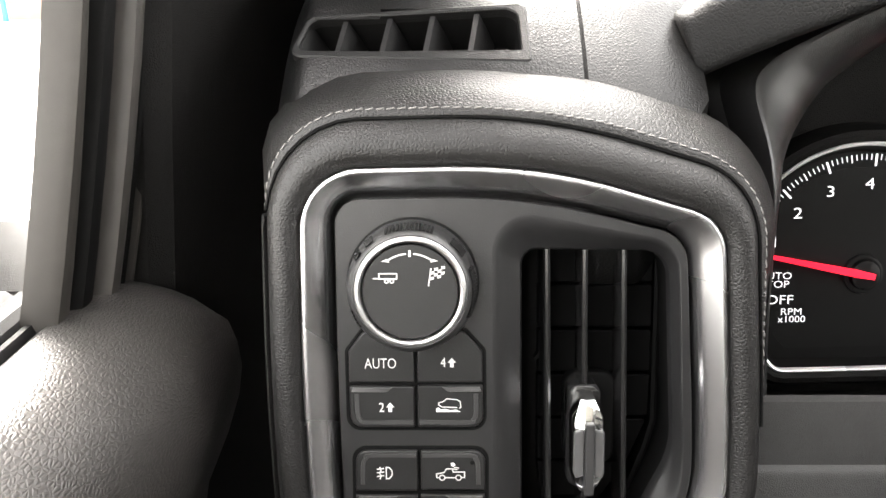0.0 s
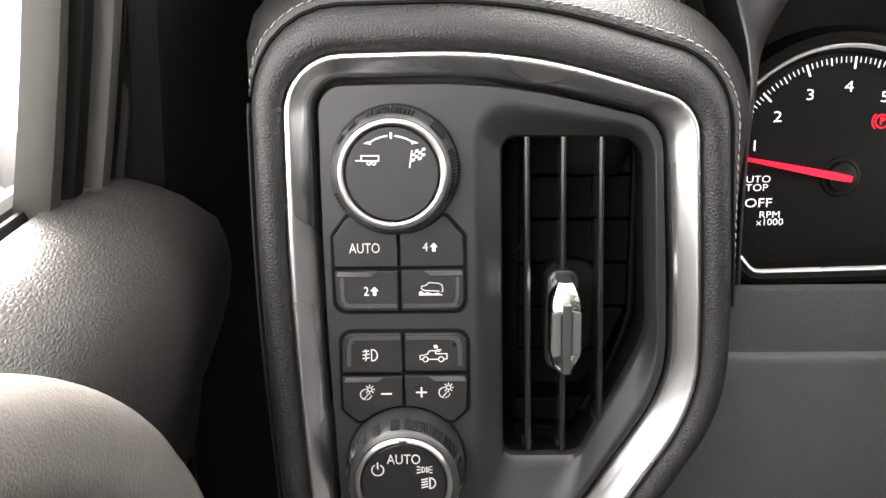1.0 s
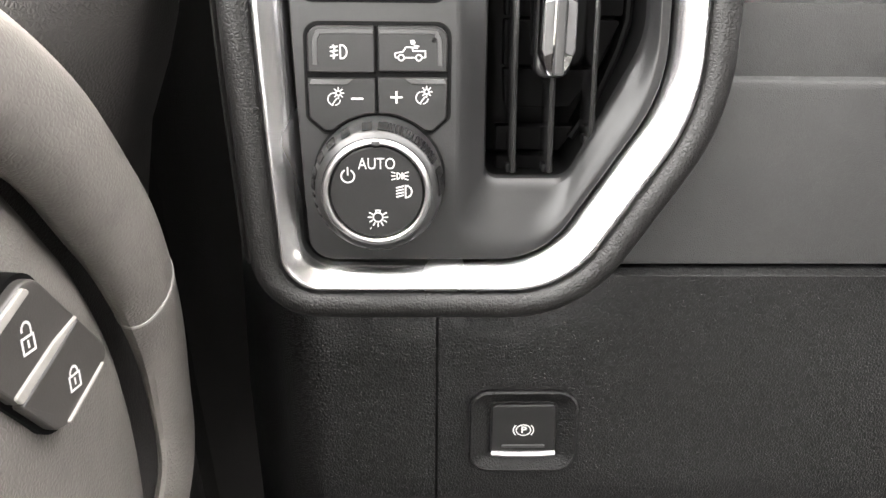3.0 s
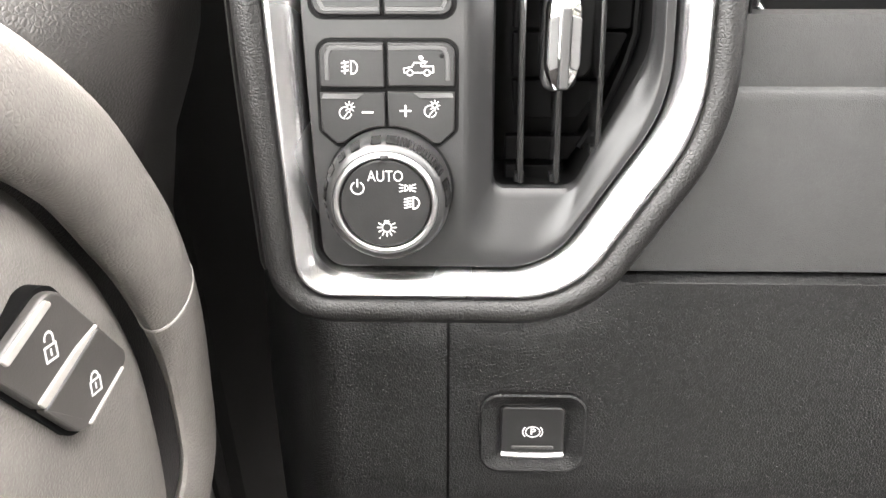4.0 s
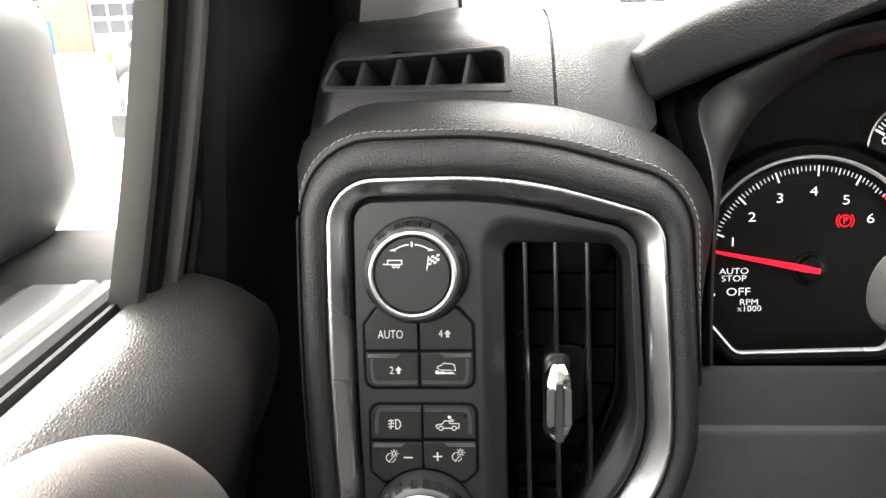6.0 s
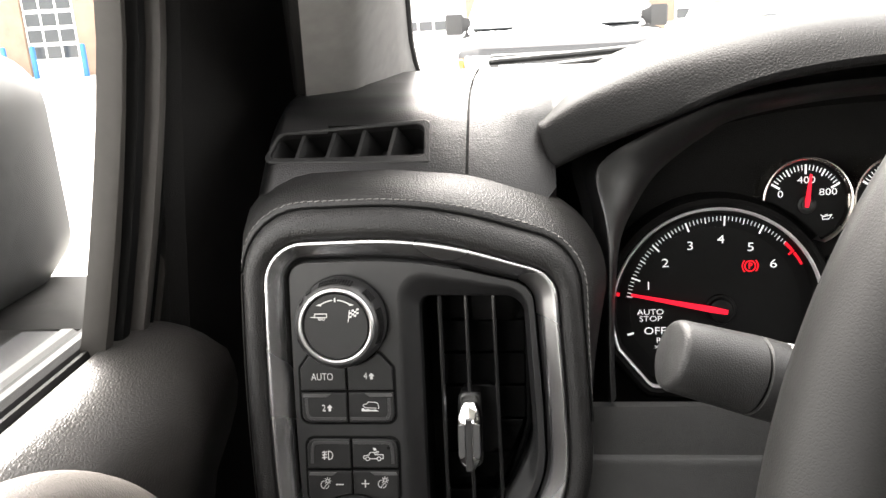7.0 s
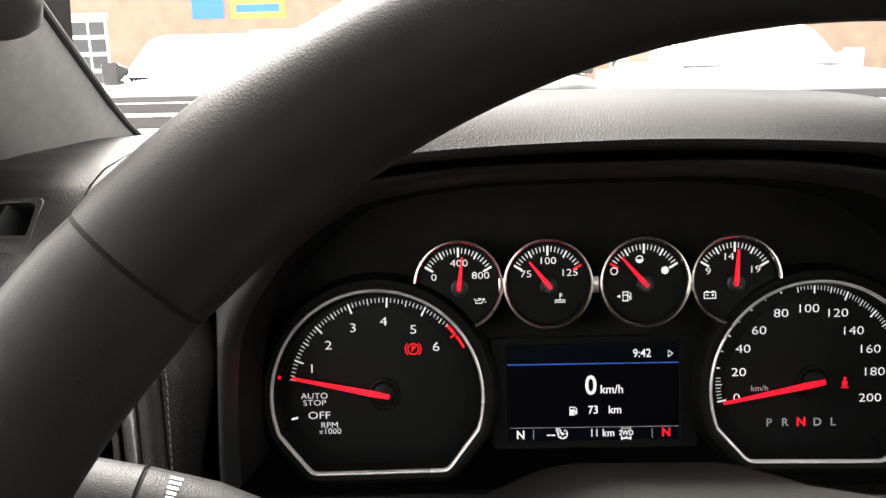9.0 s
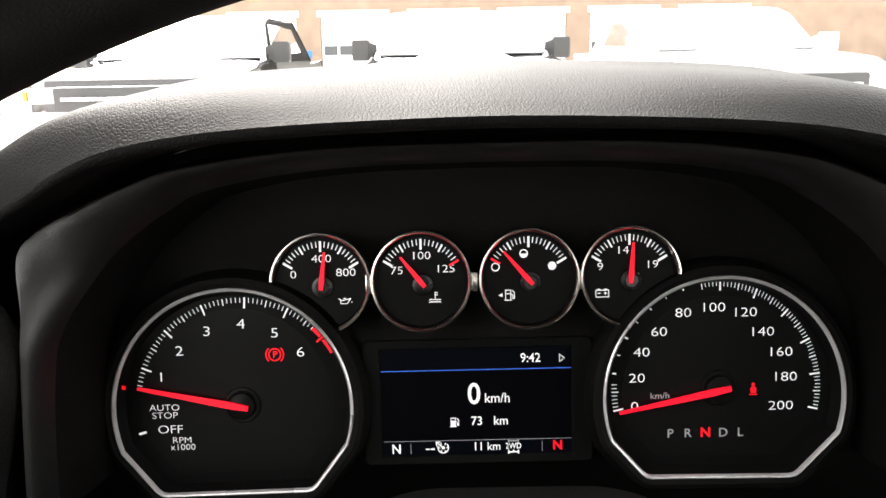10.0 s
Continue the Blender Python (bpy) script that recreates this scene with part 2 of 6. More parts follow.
def smooth_line(points, steps=8, closed=False):
    """A Catmull-Rom line through points."""
    pts, out, n = [Vector(p) for p in points], [], len(points)
    for i in range(n if closed else n - 1):
        p0, p1 = pts[i - 1] if closed or i else pts[0] * 2 - pts[1], pts[i]
        p2, p3 = pts[(i + 1) % n], pts[(i + 2) % n] if closed or i + 2 < n else pts[-1] * 2 - pts[-2]
        for k in range(steps):
            t = k / steps
            out.append(0.5 * (2 * p1 + (p2 - p0) * t + (2 * p0 - 5 * p1 + 4 * p2 - p3) * t * t + (3 * p1 - p0 - 3 * p2 + p3) * t ** 3))
    if not closed:
        out.append(pts[-1])
    return out


# ---- printing: strokes, fills and letters, in millimetres on a face ----
def stroke(bm, pts, width, z, closed=False):
    pts = [Vector((p[0], p[1])) for p in pts]
    for a, b in zip(pts, pts[1:] + (pts[:1] if closed else [])):
        d = b - a
        if d.length < 1e-6:
            continue
        d.normalize()
        s, e = Vector((-d.y, d.x)) * width / 2, d * width * 0.3
        q = [a - e + s, a - e - s, b + e - s, b + e + s]
        bm.faces.new([bm.verts.new((p.x / 1000, p.y / 1000, z / 1000)) for p in q])


def fill(bm, pts, z):
    bm.faces.new([bm.verts.new((p[0] / 1000, p[1] / 1000, z / 1000)) for p in pts])


def arc_line(cx, cy, r, a0, a1, n=14):
    return [(cx + r * math.cos(radians(a0 + (a1 - a0) * k / n)), cy + r * math.sin(radians(a0 + (a1 - a0) * k / n))) for k in range(n + 1)]


def icon(name, parent, material, at, z, strokes=(), fills=(), size=1.0, width=0.3, label=""):
    """Line drawing on a face: strokes are open lines, fills are closed areas."""
    bm = bmesh.new()
    put = lambda pts: [(at[0] + p[0] * size, at[1] + p[1] * size) for p in pts]
    for s in strokes:
        stroke(bm, put(s), width, z)
    for f in fills:
        fill(bm, put(f), z)
    return part(name, bm, material, parent, label, smooth=0)


def letters(name, text, parent, material, at, z, height, wide=1.0, bold=0.0, align="CENTER", turn=0.0):
    curve = bpy.data.curves.new(name, "FONT")
    curve.body, curve.size, curve.align_x, curve.align_y = text, height / 0.69 / 1000, align, "CENTER"
    curve.offset, curve.resolution_u = bold / 1000, 3
    ob = new(name, curve)
    bpy.context.view_layer.update()
    me = bpy.data.meshes.new_from_object(ob.evaluated_get(bpy.context.evaluated_depsgraph_get()))
    bpy.data.objects.remove(ob)
    bpy.data.curves.remove(curve)
    me.name = name
    c, s = math.cos(radians(turn)), math.sin(radians(turn))
    for v in me.vertices:
        x, y = v.co.x * wide, v.co.y
        v.co = Vector((at[0] / 1000 + x * c - y * s, at[1] / 1000 + x * s + y * c, z / 1000))
    me.materials.clear()
    me.materials.append(material)
    made = new(name, me)
    made.parent = parent
    return made

# ---- dashboard: skins, brow, knee panels ----
POD = pose(0, 0.235, 1.30, 78.2)
CLUSTER = pose(0.3001, 0.3412, 1.3208, 78.2) @ pose(0, 0, 0, 0, 0, 0.4) @ Matrix.Diagonal((0.987, 1, 1, 1))
OUTSIDE = pose(0, 0, -0.10, -1.17)  # the lot falls away in front of the truck

CHROME_OUT = outline([(-45, 91, 20), (30, 92.2, 400), (88, 74.5, 15), (92.3, 10, 600), (92.8, -28, 70), (54.6, -88.5, 34), (-41, -88.5, 13), (-46.3, 10, 3000)])
CHROME_IN = outline([(-35.2, 81.6, 9), (25, 82.2, 400), (78, 69, 12), (82, 10, 600), (82.9, -22, 60), (46.4, -79, 28), (-32.5, -79, 9), (-35.6, 10, 3000)])

dashboard = thing("dashboard", "black grained truck dashboard with stitched leather switch pod and cluster brow", "dashboard", pose(0, 0.3, 1.3))


def dash_part(name, bm, material, label=""):
    """A part given in world places."""
    bmesh.ops.translate(bm, verts=bm.verts, vec=(0, -0.3, -1.3))
    return part(name, bm, material, dashboard, label)


def top_height(x, y):
    """Height of the dash top."""
    prof = [(0.262, 1.372), (0.272, 1.398), (0.280, 1.4075), (0.290, 1.4175), (0.302, 1.4275), (0.316, 1.4375), (0.335, 1.4435), (0.37, 1.447), (0.44, 1.447), (0.55, 1.438), (0.70, 1.415), (0.86, 1.38)]
    for (a, za), (b, zb) in zip(prof, prof[1:]):
        if y <= b:
            k = (y - a) / (b - a)
            z = za + (zb - za) * k
            break
    else:
        z = zb
    if 0.060 < x <= 0.1301:
        z -= 0.0095 * min(1.0, (x - 0.060) / 0.030) ** 2 * max(0.0, min(1.0, (0.335 - y) / 0.03))
    if x < -0.046:
        z -= 0.02 * ((-0.046 - x) / 0.012) ** 2
    return z


SLOT_FRAME = pose(0, 0.2925, 1.4185, 39)


def in_slot(p):
    q = SLOT_FRAME.inverted() @ p * 1000
    return -49 < q.x < 28 and 0.3 - 0.02 * q.x < q.y < 20.5 + 0.05 * q.x - 0.6 * max(0.0, -40 - q.x) and abs(q.z) < 14


def dash_top(name, x0, x1, y0, nx, ny, hole, recede=0.0):
    bm = bmesh.new()
    rows = []
    for j in range(ny + 1):
        row = []
        for i in range(nx + 1):
            x = x0 + (x1 - x0) * i / nx
            ya = y0 + recede * max(0.0, (x - 0.066) / 0.024) ** 1.6
            y = ya + (0.86 - ya) * (j / ny) ** 1.7
            row.append(bm.verts.new((x, y, top_height(x, y))))
        rows.append(row)
    if recede:
        edge_ = rows[0]
        for dy, dz in ((0.001, -0.006), (0.004, -0.016), (0.010, -0.030)):
            rows.insert(0, [bm.verts.new((v.co.x, v.co.y + dy, v.co.z + dz)) for v in edge_])
    for j in range(len(rows) - 1):
        for i in range(nx):
            f = (rows[j][i], rows[j][i + 1], rows[j + 1][i + 1], rows[j + 1][i])
            if not (hole and in_slot(sum((v.co for v in f), Vector()) / 4)):
                bm.faces.new(f)
    return dash_part(name, bm, SOFT)


dash_top("end_pad", -0.060, 0.0473, 0.262, 60, 80, True)
dash_top("top_pad", 0.0487, 0.0900, 0.262, 24, 60, False, 0.0235)
dash_top("top_pad", 0.0900, 0.1300, 0.312, 8, 40, False)
dash_top("top_pad", 0.1300, 0.5100, 0.36, 30, 24, False)
dash_top("top_pad", 0.5100, 1.48, 0.262, 20, 40, False)

bm = bmesh.new()
sweep(bm, [Vector((0.048, y, top_height(0.048, y) - 0.0016)) for y in (0.265, 0.28, 0.29, 0.302, 0.316, 0.34, 0.4, 0.5)], [(-0.0012, -0.002), (0.0012, -0.002), (0.0012, 0.0008), (-0.0012, 0.0008)])
dash_part("panel_gap", bm, WELT)

# the brow over the gauges: from the lower lip round the roll and back along the top
lip = [(0.0905, 0.2945, 1.4095), (0.104, 0.287, 1.4175), (0.117, 0.278, 1.425), (0.14, 0.262, 1.437), (0.165, 0.251, 1.4485), (0.19, 0.246, 1.4545), (0.22, 0.243, 1.458), (0.26, 0.242, 1.460), (0.30, 0.242, 1.4608)]
lip += [(0.60 - x, y, z) for x, y, z in lip[-2::-1]]
crest = [(0.0850, 1.4312), (0.099, 1.4415), (0.114, 1.4500), (0.14, 1.4625), (0.165, 1.4695), (0.19, 1.4735), (0.22, 1.4755), (0.26, 1.4768), (0.30, 1.4772)]
crest += [(0.60 - x, z) for x, z in crest[-2::-1]]
lip, crest = smooth_line(lip, 6), smooth_line([(x, 0.0, z) for x, z in crest], 6)


def brow_ring(a, c):
    """Section of the brow: underside, tight lower edge, then one long soft curve to the crest and back down."""
    r, y1 = 0.0045, 0.322
    steep = 3.2 + 10.8 * max(0.0, (0.27 - min(a.x, 0.60 - a.x)) / 0.17)
    sec = [(a.y + 0.085, a.z - 0.007), (a.y + 0.03, a.z - 0.003)]
    sec += [(a.y + r - r * math.sin(radians(q)), a.z + r - r * math.cos(radians(q))) for q in (0, 22, 45, 67, 90)]
    sec += [(a.y + r * 0.5 * (f > 0) * (1 - f) * 0.3 + (y1 - a.y) * f, a.z + r + (c.z - a.z - r) * (1 - (1 - f) ** steep)) for f in (0.03, 0.07, 0.12, 0.18, 0.26, 0.36, 0.47, 0.6, 0.75, 0.9, 1.0)]
    sec += [(0.34, c.z + 0.0004), (0.40, c.z - 0.003), (0.48, c.z - 0.012), (0.60, 1.425), (0.60, 1.40)]
    return [(a.x + (c.x - a.x) * max(0.0, min(1.0, (z - a.z) / (c.z - a.z))), y, z) for y, z in sec]


bm = bmesh.new()
rows = []
for k, (a, c) in enumerate(zip(lip, crest)):
    rows.append(brow_ring(a, c))
# rounded ends
for end, out in ((0, -1), (-1, 1)):
    a, c = lip[end], crest[end]
    extra = []
    for q in (25, 50, 72, 90):
        d, r = 0.003 * (1 - math.cos(radians(q))), 0.003 * math.sin(radians(q))
        extra.append([(p[0] + out * r, p[1] + d, (c.z + a.z) / 2 + (p[2] - (c.z + a.z) / 2) * (1 - 2 * d / (c.z - a.z))) for p in brow_ring(a, c)])
    rows = extra[::-1] + rows if end == 0 else rows + extra
rows = [[bm.verts.new(p) for p in row] for row in rows]
for a, b in zip(rows, rows[1:]):
    for i in range(len(a) - 1):
        bm.faces.new((a[i], a[i + 1], b[i + 1], b[i]))
for row in (rows[0], rows[-1]):
    bm.faces.new(row)
dash_part("brow", bm, BROW, "soft padded brow over the gauges")

# leather roll round the switch pod
pod_skin = thing("switch_pod", "stitched black leather surround of the light switch and vent pod", "dash pod", POD)
nrm = normals(CHROME_OUT)


def band(i):
    """How far the leather reaches out of the chrome at a point of its outline: wide over the top."""
    return max(0.0, nrm[i].y) ** 1.5


def ring(i, d, w, top_d, top_w):
    k, n, p = band(i), nrm[i], CHROME_OUT[i]
    q = p + n * (d + (top_d - d) * k)
    return Vector((q.x, q.y, w + (top_w - w) * k))


prof = [(-0.8, -2.5, -0.8, -2.5), (0.1, -0.4, 0.1, -0.4), (1.0, 1.2, 1.3, 1.4), (2.6, 2.4, 3.6, 2.6), (4.6, 2.9, 6.2, 2.8), (6.6, 2.6, 9.0, 1.8), (8.4, 1.4, 11.5, 0.2), (9.8, -0.8, 13.6, -1.9), (10.6, -3.2, 14.8, -3.6), (11.0, -6.5, 15.4, -6.0), (11.2, -12, 15.6, -12), (11.2, -30, 15.6, -30), (11.2, -75, 15.6, -62)]
bm = bmesh.new()
loft(bm, [[ring(i, *p) for i in range(len(CHROME_OUT))] for p in prof])
part("leather_roll", bm, LEATHER, pod_skin)

# stitched band that caps the roll over the top
count = len(CHROME_OUT)
by_left = sorted(range(count), key=lambda i: (CHROME_OUT[i] - Vector((-46, 74))).length)[0]
by_right = sorted(range(count), key=lambda i: (CHROME_OUT[i] - Vector((92.3, 5))).length)[0]
run = [(by_left + k) % count for k in range((by_right - by_left) % count + 1)] if (by_right - by_left) % count < (by_left - by_right) % count else [(by_left - k) % count for k in range((by_left - by_right) % count + 1)]


def cap_point(i, f, s):
    """f: 0 at the welt, 1 at the rear edge; s: 0 at the ends of the band, 1 over the top."""
    k = band(i)
    d0, d1 = 10.8 + 4.0 * k, 11.8 + (15.0 + 6.0 * max(0.0, min(1.0, (CHROME_OUT[i].x - 25) / 50))) * s + 4.5 * k * s
    d = d0 + (d1 - d0) * f
    w = -2.0 - 0.8 * k - (5.0 + 21.0 * s) * f ** 1.6 - (1 - s) * 8 * f
    q = CHROME_OUT[i] + nrm[i] * d
    return Vector((q.x, q.y, w))


walked = [0.0]
for a, b in zip(run, run[1:]):
    walked.append(walked[-1] + (CHROME_OUT[b] - CHROME_OUT[a]).length)


def ease(j):
    e = min(1.0, walked[j] / 15.0, ((walked[-1] - walked[j]) / 112.0) ** 1.5)
    return math.sin(e * math.pi / 2)


def cap_lift(j, i, f):
    s = ease(j)
    p = cap_point(i, f, s)
    p.z += 1.3 * math.sin(math.pi * min(1, f * 1.15)) + (0.9 if 0 < f < 0.2 else 0.0)
    return p


steps = [0, 0.03, 0.08, 0.15, 0.25, 0.38, 0.52, 0.68, 0.84, 1.0, 1.04]
bm = bmesh.new()
loft(bm, [[cap_lift(j, i, f) - (Vector((0, 0, 14)) if f > 1 else Vector()) for j, i in enumerate(run)] for f in steps], closed=False)
part("leather_band", bm, LEATHER, pod_skin)

bm = bmesh.new()
sweep(bm, [cap_lift(j, i, 0) / 1000 + Vector((0, 0, 0.0002)) for j, i in enumerate(run)], oval(0.0006, 0.0006, 6), up=Vector((0, 0, 1)))
part("welt", bm, WELT, pod_skin)

# stitches along the band
seam = [cap_lift(j, i, 0.17) + Vector((0, 0, 0.15)) for j, i in enumerate(run)]
fine = []
for a, b in zip(seam, seam[1:]):
    n = max(1, int((b - a).length / 0.5))
    fine += [a.lerp(b, k / n) for k in range(n)]
bm = bmesh.new()
far, last = 0.0, fine[0]
start = 0
for k, p in enumerate(fine):
    far += (p - last).length
    last = p
    if far > 3.1 and k - start > 2:
        a, b = fine[start], fine[k - 1]
        d = (b - a).normalized()
        s = d.cross(Vector((0, 0, 1))).normalized()
        line = [a + s * 0.15 - Vector((0, 0, 0.3)), a.lerp(b, 0.2) + s * 0.1, a.lerp(b, 0.6) - s * 0.05 + Vector((0, 0, 0.08)), a.lerp(b, 0.85) - s * 0.15 - Vector((0, 0, 0.3))]
        sweep(bm, [q / 1000 for q in line], oval(0.00026, 0.00022, 6))
        start, far = k, 0.0
part("stitching", bm, THREAD, pod_skin, "pale grey twin-thread stitches")

# narrow side strip beside the roll, split near the top
left_run = sorted([i for i in range(count) if CHROME_OUT[i].x < -40 and -84 < CHROME_OUT[i].y < 78], key=lambda i: CHROME_OUT[i].y)
bm = bmesh.new()
sweep(bm, [Vector(((CHROME_OUT[i].x - 12.7) / 1000, CHROME_OUT[i].y / 1000, -0.0125)) for i in left_run], oval(0.0016, 0.006, 12))
part("side_strip", bm, LEATHER, pod_skin)
# ---- light switch panel ----
panel = thing("light_controls", "satin black headlight and drive switch panel with chrome trim", "light controls", POD)
bm = bmesh.new()
prof = [(0.0, -1.5), (0.02, 0.2), (0.06, 1.1), (0.12, 1.55), (0.18, 1.6), (0.25, 1.3), (0.35, 0.7), (0.5, -0.2), (0.62, -0.95), (0.7, -1.6), (0.77, -2.5), (0.86, -4.0), (1.0, -7.0)]
loft(bm, [[(a.x + (b.x - a.x) * f, a.y + (b.y - a.y) * f, w) for a, b in zip(CHROME_OUT, CHROME_IN)] for f, w in prof])
part("trim_ring", bm, CHROME, panel, "satin chrome trim ring", 60)

FACE = -4.0
VENT = outline([(25.6, 63.6, 5), (73.2, 63.0, 9), (77.0, -6, 30), (54, -52, 7), (26.6, -52, 4)], 8, 5)
RECESS = outline([(15.5, 78.2, 12), (75.4, 66.8, 12), (80.0, -22, 60), (44.8, -76.6, 26), (16.5, -76.6, 12)], 8, 5)
bm = bmesh.new()
inner = grown(CHROME_IN, -0.7)
rim_a, rim_b = flat(inner, -6.0), flat(inner, FACE - 0.25)
loft(bm, [rim_a, rim_b, flat(grown(CHROME_IN, -1.0), FACE)])
# flat face round the hollow of the vent
edges = []
for line in (grown(CHROME_IN, -1.0), RECESS):
    vs = [bm.verts.new(Vector((p.x, p.y, FACE)) / 1000) for p in line]
    edges += [bm.edges.new((a, b)) for a, b in zip(vs, vs[1:] + vs[:1])]
bmesh.ops.triangle_fill(bm, use_beauty=True, edges=edges)
part("face", bm, PANEL, panel)
bm = bmesh.new()
stages = []
for f, w in ((0.0, FACE), (0.08, FACE - 0.06), (0.2, FACE - 0.4), (0.35, FACE - 1.2), (0.52, FACE - 2.5), (0.7, FACE - 3.9), (0.84, FACE - 4.8), (0.93, FACE - 5.4), (1.0, FACE - 7.0), (1.02, FACE - 10)):
    stages.append([(a.x + (b.x - a.x) * f, a.y + (b.y - a.y) * f, w) for a, b in zip(RECESS, VENT)])
loft(bm, stages)
part("vent_hollow", bm, PANEL, panel, "smooth hollow round the vent mouth")
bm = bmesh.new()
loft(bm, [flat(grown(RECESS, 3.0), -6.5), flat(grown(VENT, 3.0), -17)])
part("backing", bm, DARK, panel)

# buttons
def button(line, top, label=""):
    bm = bmesh.new()
    slab(bm, line, FACE - 2.5, top, 0.5)
    return part("button", bm, BUTTON, panel, label)


def lip_bar(parent, x0, x1, y, z, up=1):
    bm = bmesh.new()
    pts = [(x0, y - 0.75 * up), (x0 + 0.6, y + 0.75 * up), (x1 - 0.3, y + 0.75 * up), (x1 - 2.2, y - 0.75 * up)] if x0 < x1 else [(x0, y - 0.75 * up), (x0 - 0.6, y + 0.75 * up), (x1 + 0.3, y + 0.75 * up), (x1 + 2.2, y - 0.75 * up)]
    line = [Vector(p) for p in pts]
    loft(bm, [flat(line, z - 0.8), flat(line, z + 0.35), flat([p * 0.85 + (sum(line, Vector((0, 0))) / 4) * 0.15 for p in line], z + 0.6)], True, False, True)
    part("ridge", bm, RIDGE, parent)


K1, K2 = (-9.8, 53.7), (-8.2, -50.4)
TOP = -2.6


def arc_pts(c, r, a0, a1, n=10):
    return [Vector((c[0] + r * math.cos(radians(a0 + (a1 - a0) * k / n)), c[1] + r * math.sin(radians(a0 + (a1 - a0) * k / n)))) for k in range(n + 1)]


def seat(corners, name="button_gap"):
    """The dark well that a group of four buttons sits in."""
    bm = bmesh.new()
    slab(bm, outline(corners, 6, 2), FACE - 1.0, FACE + 0.12)
    part(name, bm, WELT, panel)


seat([(-32.3, 31.8, 3), (-26.8, 39.0, 2), (7.4, 39.0, 2), (13.8, 31.8, 3), (14.0, 4.2, 4.8), (-32.3, 4.2, 4.8)])
seat([(-30.7, -1.2, 4.8), (14.7, -1.2, 4.8), (14.7, -30.8, 3), (8.8, -36.0, 2), (-25.3, -36.0, 2), (-31.0, -30.8, 3)])

line_a = [Vector((-9.6, 21.0))] + arc_pts(K1, 21.6, 270.5, 226, 5) + [Vector((-26.6, 37.4)), Vector((-31.0, 31.4)), Vector((-31.0, 21.0))]
line_b = [Vector((12.6, 21.0)), Vector((12.5, 31.4)), Vector((6.8, 37.6))] + arc_pts(K1, 21.6, 314, 273.2, 5) + [Vector((-8.6, 21.0))]
auto_b = button(line_a, TOP)
four_b = button(line_b, TOP)
two_b = button(outline([(-31, 19.7, 0.6), (-9.6, 19.7, 0.6), (-9.6, 5.6, 0.6), (-30.8, 5.6, 4)], 5, 3), TOP)
hill_b = button(outline([(-8.6, 19.9, 0.6), (12.6, 19.9, 0.6), (12.8, 5.6, 4), (-8.6, 5.6, 0.6)], 5, 3), TOP)
fog_b = button(outline([(-29.4, -2.5, 4), (-8.9, -2.5, 0.6), (-8.9, -16.6, 0.6), (-29.6, -16.6, 0.6)], 5, 3), TOP)
bed_b = button(outline([(-7.9, -2.5, 0.6), (13.4, -2.5, 4), (13.4, -16.2, 0.6), (-7.9, -16.2, 0.6)], 5, 3), TOP)
line_c = [Vector((-29.7, -18.2)), Vector((-9.0, -18.2))] + arc_pts(K2, 21.4, 92.1, 132, 5) + [Vector((-25.2, -34.6)), Vector((-29.7, -30.4))]
line_d = [Vector((-8.0, -17.9)), Vector((13.4, -17.9)), Vector((13.3, -30.4)), Vector((9.0, -34.6))] + arc_pts(K2, 21.4, 48, 89.5, 5)
minus_b = button(line_c, TOP)
plus_b = button(line_d, TOP)
for b, x0, x1, y in ((two_b, -30.4, -16.5, 18.6), (hill_b, 12.2, -1.0, 18.8), (minus_b, -29.2, -15.5, -19.2), (plus_b, 13.0, 0.0, -18.9)):
    lip_bar(b, x0, x1, y, TOP)
# broad raised rims along the outer edges of the groups, coloured paler for the light on them
for b, pts in ((two_b, [(-28.6, 17.2), (-28.4, 10.5), (-27.6, 8.4), (-25.6, 7.5), (-10.2, 7.5)]), (hill_b, [(10.4, 17.2), (10.4, 10.5), (9.6, 8.4), (7.8, 7.5), (-8.0, 7.5)]), (fog_b, [(-27.2, -14.2), (-27.0, -7.2), (-26.2, -5.2), (-24.4, -4.1), (-9.4, -4.1)]), (bed_b, [(11.2, -14.2), (11.0, -7.2), (10.2, -5.2), (8.4, -4.1), (-7.4, -4.1)])):
    bm = bmesh.new()
    fine_ = smooth_line([(x, y, TOP) for x, y in pts], 4)
    sweep(bm, [p / 1000 for p in fine_], [(-0.0009, -0.0004), (0.0009, -0.0004), (0.0006, 0.0003), (-0.0006, 0.0003)])
    part("rim", bm, EDGE_GREY, b)

PZ = TOP + 0.12
UP_ARROW = [[(-0.62, -1.5), (0.62, -1.5), (0.62, 0.1), (1.5, 0.1), (0, 1.75), (-1.5, 0.1), (-0.62, 0.1)]]
letters("marking", "AUTO", auto_b, PRINT, (-20.6, 27.3), PZ, 3.4, 0.76, -0.03)
letters("marking", "4", four_b, PRINT, (-0.2, 27.6), PZ, 3.1, 0.8)
icon("arrow", four_b, PRINT, (2.6, 27.6), PZ, (), UP_ARROW, 0.95)
letters("marking", "2", two_b, PRINT, (-20.5, 12.4), PZ, 3.1, 0.85)
icon("arrow", two_b, PRINT, (-17.7, 12.5), PZ, (), UP_ARROW, 0.95)
